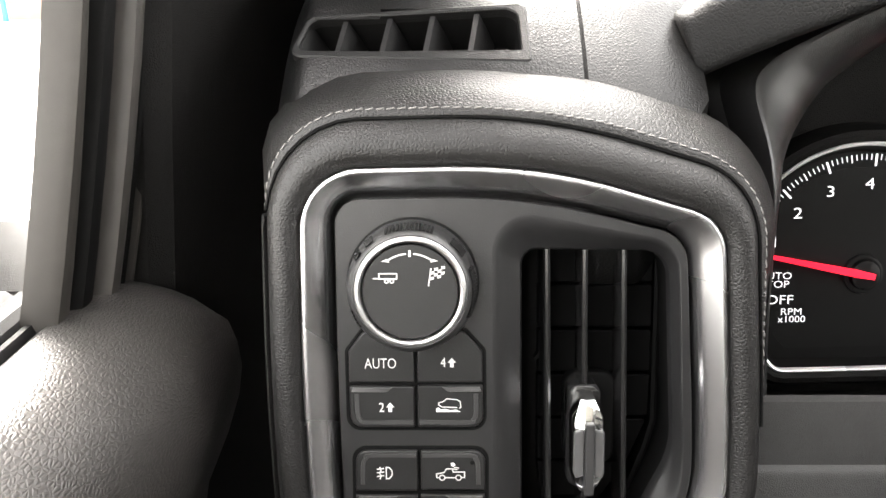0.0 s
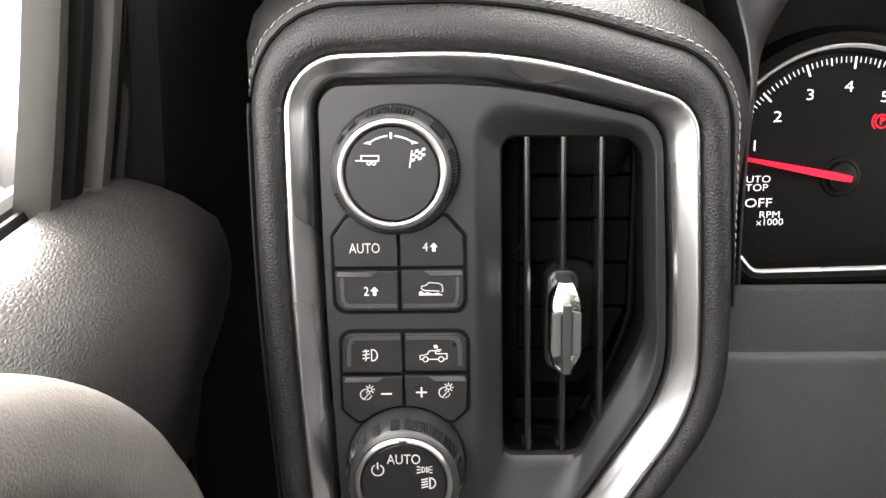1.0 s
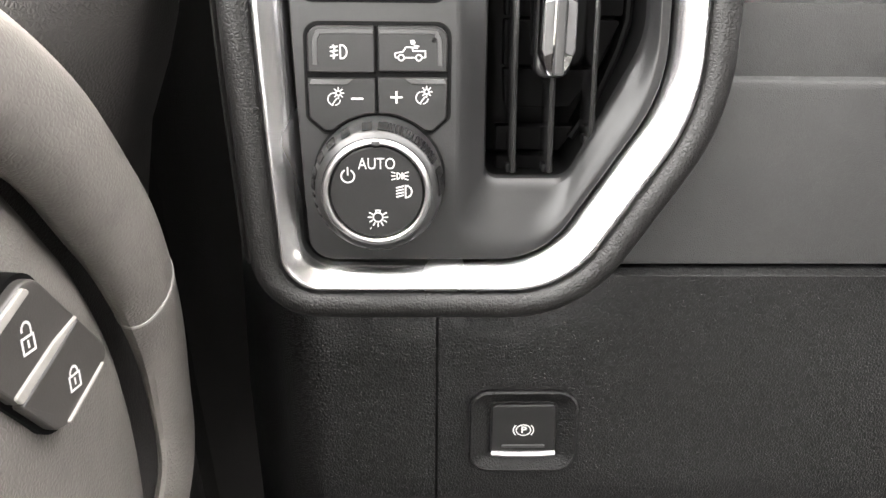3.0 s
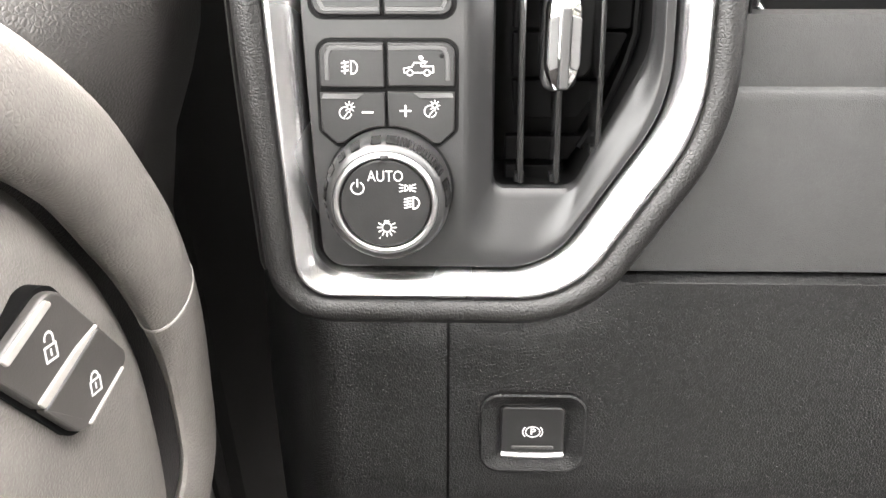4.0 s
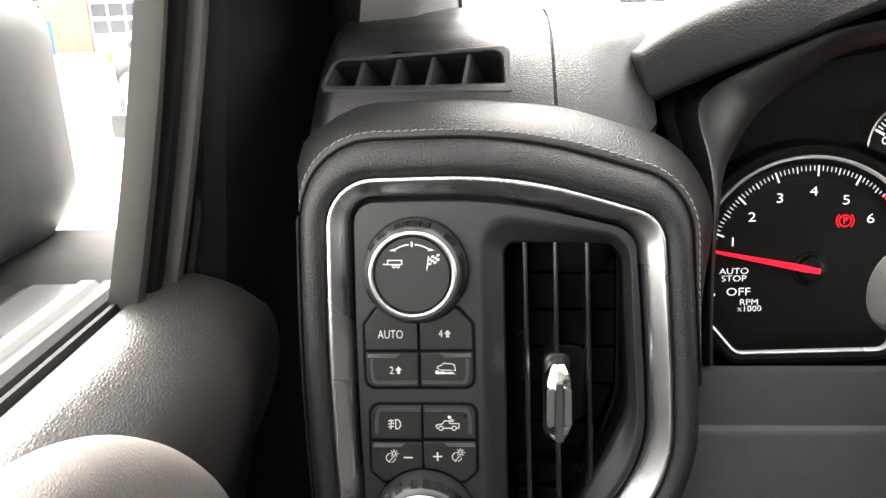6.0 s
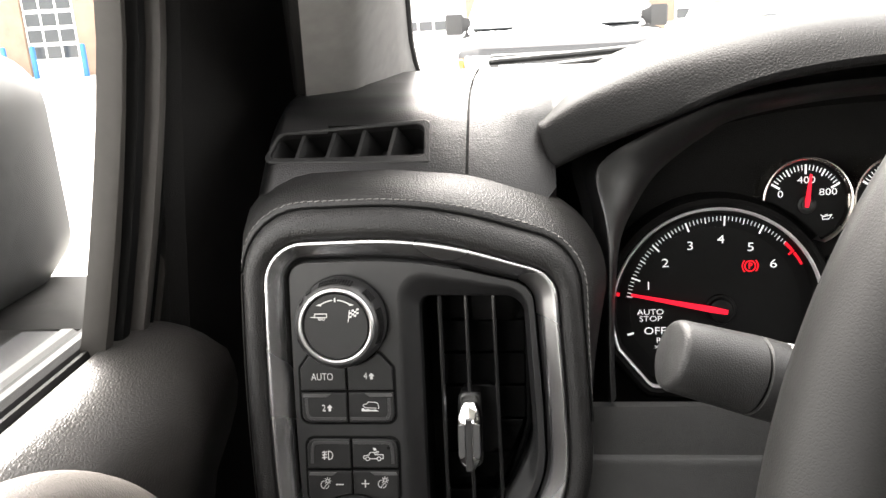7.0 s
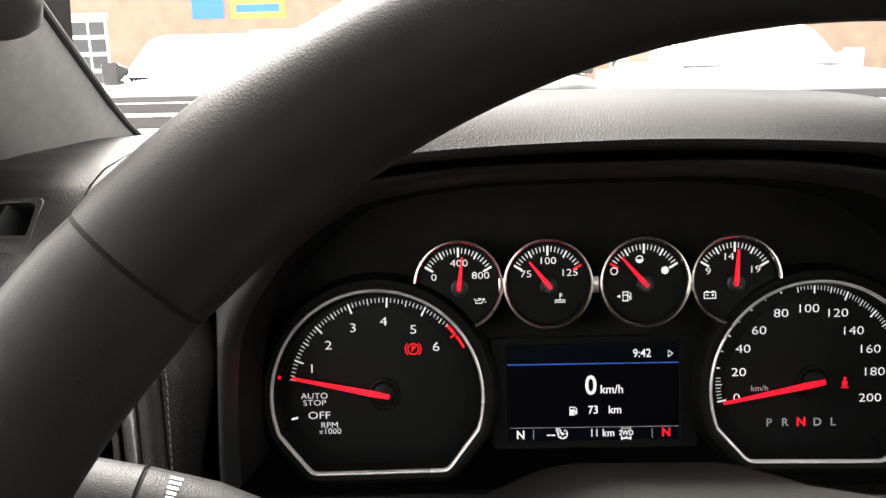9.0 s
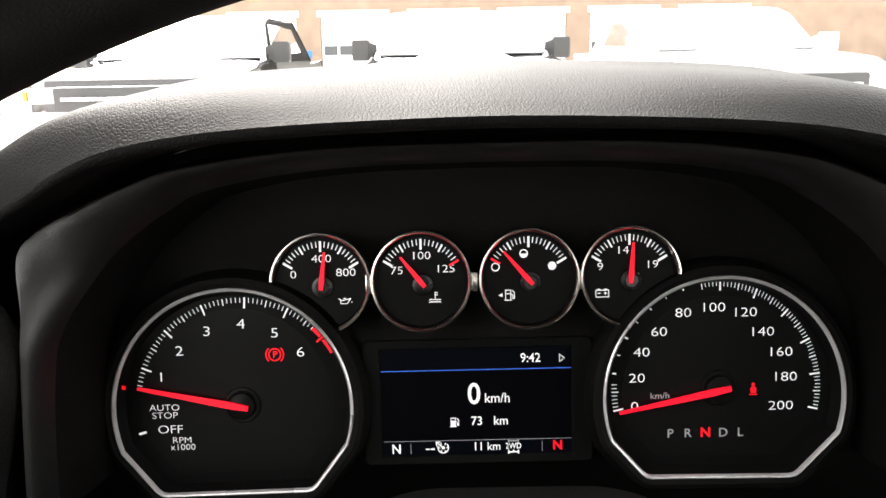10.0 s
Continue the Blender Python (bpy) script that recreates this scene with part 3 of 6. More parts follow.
icon("hill_descent_symbol", hill_b, PRINT, (1.6, 13.2), PZ, [[(-3.4, 0.2), (-3.3, 1.0), (-1.9, 1.3), (-0.8, 2.3), (2.6, 2.0), (3.6, 1.4), (3.9, -0.6), (3.4, -0.9)], [(-3.4, 0.2), (-2.2, -0.5), (2.6, -0.7)]], [[(-4.2, -2.2), (4.0, -2.2), (2.2, -1.3), (0.6, -1.6), (-1.4, -1.1), (-2.6, -1.4), (-3.4, -0.6), (-4.2, -1.0)]], 1.0, 0.32)
icon("fog_lamp_symbol", fog_b, PRINT, (-19.8, -10.2), PZ, [[(0.4, -2.0), (0.4, 2.0), (1.4, 1.9), (2.2, 1.0), (2.4, 0), (2.2, -1.0), (1.4, -1.9), (0.4, -2.0)], [(-2.6, 1.3), (-0.4, 1.6)], [(-2.6, 0.1), (-0.4, 0.4)], [(-2.6, -1.2), (-0.4, -0.9)], [(-1.7, 2.0), (-1.3, 0.9), (-1.8, -0.1), (-1.3, -1.0), (-1.7, -2.0)]], (), 1.0, 0.38)
icon("cargo_lamp_symbol", bed_b, PRINT, (2.0, -9.9), PZ, [[(-4.6, -1.9), (-4.7, -0.6), (-2.2, -0.1), (-1.4, 1.2), (0.6, 1.2), (0.8, 0.1), (4.6, 0.1), (4.6, -1.8), (3.4, -1.9)], [(-4.6, -1.9), (-3.7, -1.9)], [(-1.9, -1.9), (1.7, -1.9)], arc_line(-2.8, -1.9, 0.9, 0, 360), arc_line(2.6, -1.9, 0.9, 0, 360), [(0.9, 1.2), (2.2, 0.9)], [(1.2, 1.7), (2.6, 1.5)]], [[(0.0, 3.2), (1.0, 3.4), (1.6, 2.6), (1.0, 1.9), (0.2, 2.2)]], 1.0, 0.36)
bm = bmesh.new()
lathe(bm, [(0.0, TOP + 0.1), (0.55, TOP + 0.1), (0.85, TOP - 0.05)], 16, (9.2, -6.6))
part("indicator_lamp", bm, DARK, bed_b)
DIMMER = [arc_line(0, 0, 1.9, 110, 260), [(-0.5, -1.5), (0.9, 0.3)], arc_line(0, 0, 1.9, -80, -10), arc_line(1.4, 1.9, 0.75, 0, 360)] + [[(1.4 + 1.1 * math.cos(a), 1.9 + 1.1 * math.sin(a)), (1.4 + 1.7 * math.cos(a), 1.9 + 1.7 * math.sin(a))] for a in [k * math.pi / 4 for k in range(8)]]
icon("dimmer_symbol", minus_b, PRINT, (-21.8, -24.6), PZ, DIMMER, (), 1.0, 0.34)
icon("minus_sign", minus_b, PRINT, (-14.6, -24.4), PZ, [[(-1.7, 0), (1.7, 0)]], (), 1.0, 0.55)
icon("dimmer_symbol", plus_b, PRINT, (5.6, -24.0), PZ, DIMMER, (), 1.0, 0.34)
icon("plus_sign", plus_b, PRINT, (-2.4, -23.9), PZ, [[(-1.7, 0), (1.7, 0)], [(0, -1.7), (0, 1.7)]], (), 1.0, 0.55)

# rotary knobs
def knob(centre, reach, ring_r, face_r, teeth):
    root = new("rotary_knob")
    root.empty_display_size = 0.01
    root.parent = panel
    root.location = mm(centre[0], centre[1], 0)
    bm = bmesh.new()
    lathe(bm, [(21.4, FACE - 0.2), (21.4, FACE + 0.25), (20.9, FACE + 0.3)], 72)
    part("collar_gap", bm, WELT, root)
    bm = bmesh.new()
    lathe(bm, [(20.5, FACE), (20.6, FACE + 1.5), (20.2, reach - 6.5), (19.4, reach - 3.6), (18.4, reach - 1.8), (ring_r + 0.5, reach - 0.9), (ring_r + 0.1, reach - 1.0)], 96)
    body = part("grip", bm, GRIP, root)
    bm = bmesh.new()
    for a0, a1, n in teeth:
        for k in range(n):
            a = radians(a0 + (a1 - a0) * k / max(1, n - 1))
            c, s = math.cos(a), math.sin(a)
            w = 0.42 if n > 3 else 1.5
            quad = []
            for r, z in ((20.35, reach - 7.0), (18.9, reach - 2.4)):
                for side in (-w, w):
                    quad.append((r * c - side * s, r * s + side * c, z))
            lifted = [(x * 1.016, y * 1.016, z + 0.25) for x, y, z in quad]
            v = [bm.verts.new(mm(*p)) for p in quad + lifted]
            for f in ((4, 5, 7, 6), (0, 1, 5, 4), (2, 6, 7, 3), (0, 4, 6, 2), (1, 3, 7, 5)):
                bm.faces.new([v[i] for i in f])
    tagged(part("knurling", bm, SLAT, root, smooth=0), kind="stuff")
    bm = bmesh.new()
    lathe(bm, [(ring_r + 0.25, reach - 1.2), (ring_r + 0.15, reach - 0.5), (ring_r - 0.3, reach), (ring_r - 1.0, reach + 0.15), (ring_r - 1.6, reach - 0.2), (face_r + 0.5, reach - 0.9), (face_r + 0.3, reach - 1.6)], 96)
    part("chrome_ring", bm, RING, root, "satin chrome ring")
    bm = bmesh.new()
    lathe(bm, [(face_r + 0.35, reach - 2.2), (face_r, reach - 0.9), (face_r - 0.4, reach - 0.65), (face_r * 0.6, reach - 0.75), (0, reach - 0.8)], 72)
    return part("face", bm, BUTTON, root, "printed black knob face"), root, reach - 0.55


face1, _, z1 = knob(K1, 11.0, 17.0, 14.6, [(70, 112, 13), (38, 46, 2), (130, 146, 2), (-25, 20, 16), (200, 215, 5)])
icon("mode_arc", face1, PRINT, (0, 0), z1, [arc_line(0, 0, 11.9, 96, 126, 8), arc_line(0, 0, 11.9, 84, 54, 8)], [[(-8.6, 9.6), (-6.9, 10.3), (-6.1, 9.2)], [(8.6, 9.6), (6.9, 10.3), (6.1, 9.2)], [(-0.35, 11.0), (0.35, 11.0), (0.35, 12.9), (-0.35, 12.9)]], 1.0, 0.5)
icon("trailer_symbol", face1, PRINT, (-7.2, 4.9), z1, [[(-2.2, -0.7), (3.2, -0.7), (3.2, 0.9), (-2.2, 0.9), (-2.2, -0.7)], [(-3.9, -0.6), (-2.2, -0.6)], arc_line(0.1, -1.4, 0.55, 0, 360), arc_line(1.7, -1.4, 0.55, 0, 360)], (), 1.0, 0.38)
checks = []
for r in range(4):
    for c in range(4):
        if (r + c) % 2 == 0:
            x, y = -1.7 + c * 1.05, -0.6 + r * 0.85 + c * 0.25
            checks.append([(x + 0.2 * r * 0.3, y), (x + 1.05 + 0.06 * r, y + 0.22), (x + 1.1 + 0.06 * r, y + 1.05), (x + 0.06 * r, y + 0.85)])
icon("flag_symbol", face1, PRINT, (7.9, 4.4), z1, [[(-2.3, -2.4), (-1.5, 2.9)]], checks, 1.0, 0.35)

face2, knob2, z2 = knob(K2, 13.5, 16.4, 14.2, [(28, 78, 16), (84, 98, 2), (118, 150, 3), (0, 16, 3), (-100, -60, 10), (165, 175, 2), (185, 215, 4)])
bm = bmesh.new()
box(bm, mm(-1.3, 14.5, 13.35), mm(1.3, 16.1, 13.95), 0.0002)
part("pointer_mark", bm, GRIP, knob2)
letters("marking", "AUTO", face2, PRINT, (0.2, 8.9), z2, 3.5, 0.8, -0.03)
icon("power_symbol", face2, PRINT, (-8.6, 5.2), z2, [arc_line(0, 0, 2.0, 120, 420), [(0, 0.4), (0, 2.7)]], (), 1.0, 0.42)
icon("parking_light_symbol", face2, PRINT, (7.0, 5.3), z2, [[(-0.9, 1.2), (-0.9, -1.2)], arc_line(-0.9, 0, 1.2, 90, -90), [(0.95, 1.2), (0.95, -1.2)], [(-1.6, 1.1), (-3, 1.5)], [(-1.6, 0), (-3, 0)], [(-1.6, -1.1), (-3, -1.5)], [(2.0, 1.1), (3.3, 1.5)], [(2.0, 0), (3.3, 0)], [(2.0, -1.1), (3.3, -1.5)], [(0.95, 1.2), (1.7, 0.6), (1.7, -0.6), (0.95, -1.2)]], (), 0.8, 0.32)
icon("low_beam_symbol", face2, PRINT, (9.0, 0.4), z2, [[(-0.2, 1.9), (-0.2, -1.9)], arc_line(-0.2, 0, 1.9, 90, -90, 10)] + [[(-0.9, y), (-2.9, y - 0.5)] for y in (1.7, 0.75, -0.2, -1.15)], (), 1.0, 0.45)
icon("lamp_symbol", face2, PRINT, (0.3, -7.8), z2, [arc_line(0, 0, 1.5, 0, 360), [(-0.6, 1.5), (-0.6, 2.2), (0.6, 2.2), (0.6, 1.5)]] + [[(2.0 * math.cos(radians(a)), 2.0 * math.sin(radians(a))), (3.0 * math.cos(radians(a)), 3.0 * math.sin(radians(a)))] for a in (-150, -120, -90, -60, -30, 0, 30, 150, 180)], [[(-2.6, -3.6), (-1.9, -3.2), (-2.4, -4.0)]], 1.0, 0.38)

# ---- air vent ----
vent = thing("air_vent", "upright black dash air vent with three thin vanes and chrome slider", "air vent", POD)
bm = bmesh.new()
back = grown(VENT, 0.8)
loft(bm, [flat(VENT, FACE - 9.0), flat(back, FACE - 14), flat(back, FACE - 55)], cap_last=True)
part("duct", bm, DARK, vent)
for x0, x1, y1, y0 in ((34.2, 35.9, 64.2, -50.2), (46.6, 48.2, 64.2, -50.2), (59.4, 61.6, 64.2, -40.5)):
    bm = bmesh.new()
    path = [mm(x0 + (x1 - x0) * k / 8, y1 + (y0 - y1) * k / 8, FACE - 8.6) for k in range(9)]
    sec = [(0.001, 0.0), (0.0008, 0.0009), (0.0, 0.0013), (-0.0008, 0.0009), (-0.001, 0.0), (-0.0009, -0.016), (-0.0003, -0.018), (0.0003, -0.018), (0.0009, -0.016)]
    sweep(bm, path, sec, up=Vector((0, 0, 1)))
    part("vane", bm, SLAT, vent)
    bm = bmesh.new()
    box(bm, mm(x1 - 1.9, y0 - 0.8, FACE - 17), mm(x1 + 1.9, y0 + 2.0, FACE - 11.5), 0.0004)
    part("vane_pivot", bm, DARK, vent)
# horizontal vanes and the damper behind the upright ones
def carrier_right(y):
    """Right edge of the swivelling carrier, which follows the slanted mouth."""
    return 73.6 if y > 0 else 73.6 - 0.42 * -y if y > -20 else 65.2 - 0.72 * (-20 - y)


# Coloured near black, since shade hides these behind the upright vanes.
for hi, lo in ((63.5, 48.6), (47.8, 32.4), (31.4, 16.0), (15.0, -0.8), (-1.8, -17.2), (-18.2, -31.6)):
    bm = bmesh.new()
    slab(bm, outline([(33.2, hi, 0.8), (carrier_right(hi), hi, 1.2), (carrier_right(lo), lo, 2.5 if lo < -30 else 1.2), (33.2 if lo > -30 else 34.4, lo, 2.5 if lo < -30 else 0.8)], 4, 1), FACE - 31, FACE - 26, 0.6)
    part("rear_vane", bm, VENT_BACK, vent, "wide rear vane, coloured near black for cavity shade")
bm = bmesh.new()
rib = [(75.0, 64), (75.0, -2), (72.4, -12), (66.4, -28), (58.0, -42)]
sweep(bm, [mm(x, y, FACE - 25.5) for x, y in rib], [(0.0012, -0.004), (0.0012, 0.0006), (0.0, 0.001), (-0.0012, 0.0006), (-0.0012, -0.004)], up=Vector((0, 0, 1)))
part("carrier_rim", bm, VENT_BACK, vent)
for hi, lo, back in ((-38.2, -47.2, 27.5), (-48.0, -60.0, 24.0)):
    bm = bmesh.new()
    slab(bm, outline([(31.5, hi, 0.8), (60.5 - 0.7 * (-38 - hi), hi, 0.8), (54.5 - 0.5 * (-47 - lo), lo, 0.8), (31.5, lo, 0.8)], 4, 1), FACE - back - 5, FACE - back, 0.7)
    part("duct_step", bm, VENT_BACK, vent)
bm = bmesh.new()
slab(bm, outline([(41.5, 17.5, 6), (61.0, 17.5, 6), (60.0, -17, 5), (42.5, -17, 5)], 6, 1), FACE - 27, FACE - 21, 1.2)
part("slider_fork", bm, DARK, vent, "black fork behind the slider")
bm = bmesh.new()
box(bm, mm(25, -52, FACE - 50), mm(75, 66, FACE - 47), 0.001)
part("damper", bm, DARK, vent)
bm = bmesh.new()
sweep(bm, [mm(x, y, FACE - 28) for x, y in arc_line(47, 12, 17, 30, 150, 12)], [(0.0006, -0.002), (0.0006, 0.002), (-0.0006, 0.002), (-0.0006, -0.002)], up=Vector((0, 0, 1)))
part("link_arm", bm, BLACK_TRIM, vent)
slider_root = new("slider")
slider_root.parent = vent
slider_root.location = mm(47.2, -1.4, 0)
bm = bmesh.new()
slab(bm, outline([(-5.6, 19, 4), (5.6, 19, 4), (5.8, -17.6, 4), (-5.8, -17.6, 4)], 5, 2), FACE - 16, FACE - 6.2, 1.5)
part("carrier", bm, SLAT, slider_root)
bm = bmesh.new()
secs = []
for k in range(25):
    y = -15.8 + 31.6 * k / 24
    e = abs(y) / 15.8
    w = 5.2 - 2.6 * max(0.0, (e - 0.6) / 0.4) ** 1.3
    top = -0.1 - 3.6 * max(0.0, (e - 0.35) / 0.65) ** 2
    secs.append([(-w, y, FACE - 8), (-w, y, top - 2.2), (-w * 0.86, y, top - 0.8), (-w * 0.5, y, top - 0.15), (0, y, top), (w * 0.5, y, top - 0.15), (w * 0.86, y, top - 0.8), (w, y, top - 2.2), (w, y, FACE - 8)])
loft(bm, secs, True, True, True)
part("chrome_body", bm, BRIGHT, slider_root, "polished chrome body")
for sx in (-1, 1):
    bm = bmesh.new()
    pad = outline([(sx * 1.7, 7.4, 0.5), (sx * 4.9, 6.4, 0.8), (sx * 5.0, -7.6, 0.8), (sx * 4.3, -9.6, 0.6), (sx * 1.7, -8.6, 0.5)], 4, 2)
    slab(bm, pad, -2.5, 0.25, 0.5)
    part("side_pad", bm, RIDGE, slider_root, "satin grey side pad")
bm = bmesh.new()
slab(bm, outline([(-1.5, 9.6, 0.5), (1.5, 9.6, 0.5), (1.5, -14.8, 0.5), (-1.5, -14.8, 0.5)], 4, 6), FACE - 6, 2.0, 0.5)
part("grip_bar", bm, GRIP, slider_root, "grey centre bar")

# ---- side window demister in the dash end ----
demister = thing("demister_vent", "small slotted side window demister vent with slanted fins", "air vent", SLOT_FRAME)
outer_line = outline([(-53.5, -1.0, 4), (30.4, -4.2, 1.5), (29.4, 24.2, 4), (-48, 18.8, 6)], 6, 5)
inner_line = outline([(-50.5, 2.2, 2.5), (26.8, 0.2, 2), (26.0, 21.6, 5), (-46.5, 16.8, 5)], 6, 5)
bm = bmesh.new()
loft(bm, [flat(outer_line, -4), flat(outer_line, 0.6), flat(grown(outer_line, -0.7), 1.1), flat(grown(inner_line, 0.6), 1.0), flat(inner_line, 0.5), flat(inner_line, -3)])
part("frame", bm, VENT_GREY, demister)
bm = bmesh.new()
loft(bm, [flat(grown(inner_line, 0.2), -2.5), flat(inner_line, -18)], cap_last=True)
part("duct", bm, DARK, demister)
for x in (-50.0, -36.5, -21.0, -6.0, 9.5):
    bm = bmesh.new()
    hi = 16.4 + 0.066 * (x + 46.5)
    line = [(x - 1.2, 1.0, -0.4), (x + 0.6, 1.0, -0.4), (x + 0.6 + 0.13 * hi, hi, -0.4), (x - 1.2 + 0.13 * hi, hi, -0.4)]
    loft(bm, [line, [(px + 3.5, py, -9) for px, py, pz in line], [(px + 6, py, -16) for px, py, pz in line]], True, True, True)
    part("fin", bm, VENT_GREY, demister)

# ---- panels below the pod and the cluster ----
def strip(name, rows_yz, x0, x1, material, n=40, bulge=None, label="", start=None):
    bm = bmesh.new()
    cols = []
    for i in range(n + 1):
        x = x0 + (x1 - x0) * i / n
        cols.append([bm.verts.new((max(x, start(z)) if start else x, y - (bulge(x, z) if bulge else 0), z)) for y, z in rows_yz])
    for a, b in zip(cols, cols[1:]):
        for k in range(len(rows_yz) - 1):
            bm.faces.new((a[k], b[k], b[k + 1], a[k + 1]))
    return dash_part(name, bm, material, label)


strip("fascia_shelf", [(0.352, 1.222), (0.315, 1.262), (0.296, 1.279), (0.282, 1.289), (0.2745, 1.2950), (0.2735, 1.290)], 0.092, 1.48, BLACK_TRIM)
strip("upper_fascia", [(0.2755, 1.285), (0.2735, 1.2955), (0.2695, 1.2985), (0.2665, 1.2975), (0.2655, 1.294), (0.2622, 1.2735)], 0.092, 1.48, FINE)
# Black sheet laid over the fascia in place of the column's shaded hollow.
strip("column_shade", [(0.2735, 1.2855), (0.2716, 1.2965), (0.2690, 1.3003), (0.2655, 1.2995), (0.2628, 1.294), (0.2600, 1.2745), (0.2622, 1.2735)], 0.196, 0.40, BLACK_TRIM, 20, label="black sheet standing in for the shaded hollow round the column")
strip("lower_fascia", [(0.2622, 1.2735), (0.2606, 1.2728), (0.2594, 1.2716), (0.2588, 1.2695), (0.250, 1.24), (0.2428, 1.2082), (0.2438, 1.2072), (0.26, 1.2068)], 0.05, 1.48, FINE, 120, start=lambda z: 0.052 + 0.040 * max(0.0, min(1.0, (z - 1.222) / 0.04)))


def under_pod(x, z):
    """The knee panel swells to meet the pod."""
    u, v = x * 1000, (z - 1.30) * 1000
    edge = min((Vector((u, v)) - p).length for p in CHROME_OUT[::3])
    hollow = 0.016 * min(1.0, max(0.0, (27 - edge) / 17)) ** 2
    return 0.002 - hollow - 0.03 * (max(0.0, -0.030 - x) / 0.03) ** 2


knee = [(0.258, 1.2058), (0.2412, 1.2058), (0.2403, 1.2053)] + [(0.2396 - 0.00262 * k if k < 9 else 0.216 - 0.0008 * (k - 9), 1.203 - 0.0095 * k) for k in range(0, 30)]
strip("knee_panel", knee, 0.0118, 0.75, KNEE, 120, under_pod, "pebbled black knee panel")
strip("end_panel", knee, -0.075, 0.0108, KNEE, 40, under_pod)
strip("panel_gap", [(y + 0.0018, z) for y, z in knee[2:]], 0.0106, 0.0120, WELT, 1, under_pod)

# parking brake switch
brake = thing("parking_brake_switch", "black parking brake pull switch with chrome lip in the knee panel", "switch", pose(0.0448, 0.2200, 1.1445, 75))
bm = bmesh.new()
surround, mouth = outline([(-21, 18, 8), (21, 18, 8), (21, -16.5, 8), (-21, -16.5, 8)], 6, 2), outline([(-13.2, 13, 3), (13.2, 13, 3), (13.2, -10.0, 2), (-13.2, -10.0, 2)], 6, 2)
loft(bm, [flat(surround, -6), flat(surround, 0.6), flat(grown(surround, -0.8), 1.2), flat(grown(surround, -1.6), 0.9), flat(grown(mouth, 1), -0.4), flat(mouth, -1.2), flat(mouth, -7)], cap_last=True)
part("surround", bm, KNEE, brake)
bm = bmesh.new()
slab(bm, outline([(-12.6, 12.3, 2.5), (12.6, 12.3, 2.5), (12.6, -9.0, 1.5), (-12.6, -9.0, 1.5)], 6, 2), -6, 0.6, 0.8)
lever = part("lever", bm, BUTTON, brake)
bm = bmesh.new()
sweep(bm, [mm(-12.4, -8.2, 1.0), mm(-6, -8.6, 1.3), mm(6, -8.6, 1.3), mm(12.4, -8.2, 1.0)], oval(0.0012, 0.0009, 8), up=Vector((0, 0, 1)))
part("chrome_lip", bm, SOFT_CHROME, lever, "thin chrome lip")
bm = bmesh.new()
slab(bm, outline([(-8.4, -4.6, 0.6), (8.4, -4.6, 0.6), (8.4, -6.0, 0.6), (-8.4, -6.0, 0.6)], 3, 2), 0, 1.1, 0.4)
part("finger_rib", bm, GRIP, lever)
BRAKE_SIGN = [arc_line(0, 0, 2.1, 0, 360, 20), arc_line(0, 0, 2.9, 40, -40, 8), arc_line(0, 0, 2.9, 140, 220, 8)]
icon("brake_symbol", lever, PRINT, (0, 1.6), 0.72, [[(p[0] * 1.25, p[1]) for p in s] for s in BRAKE_SIGN], (), 1.08, 0.42)
letters("marking", "P", lever, PRINT, (0.1, 1.6), 0.73, 2.7, 1.15, 0.06)

# dark backing behind the dash skins
bm = bmesh.new()
box(bm, (-0.058, 0.40, 0.95), (1.46, 0.412, 1.425))
dash_part("backing", bm, BLACK_TRIM)

# ---- instrument cluster ----
cluster = thing("instrument_cluster", "lit truck instrument cluster, black dials with red needles and chrome rings", "instrument cluster", CLUSTER)
HALF_EDGE = [(-188.5, -34), (-189, -12), (-188.5, 20), (-188.5, 50), (-192.5, 74), (-187, 84), (-172, 92.5), (-151, 102), (-125, 109.8), (-71, 116), (0, 117.2)]
HALF_INNER = [(-184.5, -34), (-185, -12), (-184, 20), (-180.5, 45), (-172, 64), (-163, 76), (-151, 85.5), (-138, 93.5), (-119, 102), (-70, 109.2), (0, 110.8)]
EDGE, INNER = [[Vector((p.x, p.y)) for p in smooth_line([(x, y, 0) for x, y in h + [(-x, y) for x, y in h[-2::-1]]], 6)] for h in (HALF_EDGE, HALF_INNER)]


def lip_ring(f, z, out=0.0):
    """f: 0 on the bright outer edge, 1 where the lip turns down into the binnacle; the uprights stand proud."""
    ring = []
    for a, b in zip(EDGE, INNER):
        p = a.lerp(b, f) + (a - b).normalized() * out
        ring.append((p.x, p.y, z + 13 * min(1.0, max(0.0, (86 - a.y) / 45))))
    return ring


bm = bmesh.new()
loft(bm, [lip_ring(0, 27, 11), lip_ring(0, 32, 5), lip_ring(0, 46, 1.6), lip_ring(0, 55, 0.6), lip_ring(0.0, 57), lip_ring(0.08, 57.4), lip_ring(0.3, 56.6), lip_ring(0.55, 54.6), lip_ring(0.8, 51), lip_ring(1.0, 46), lip_ring(1.12, 40)], closed=False)
part("binnacle_lip", bm, LIP_GREY, cluster, "grey plastic lip round the gauges")
bm = bmesh.new()
deep = [lip_ring(1.1, 40.6), lip_ring(1.2, 28), lip_ring(1.25, 10), lip_ring(1.3, -17)]
loft(bm, deep, closed=False)
loft(bm, [[(x, y, -4) for x, y, z in deep[-1]]], closed=True, cap_last=True)
part("binnacle", bm, BLACK_TRIM, cluster, "matt black gauge binnacle")


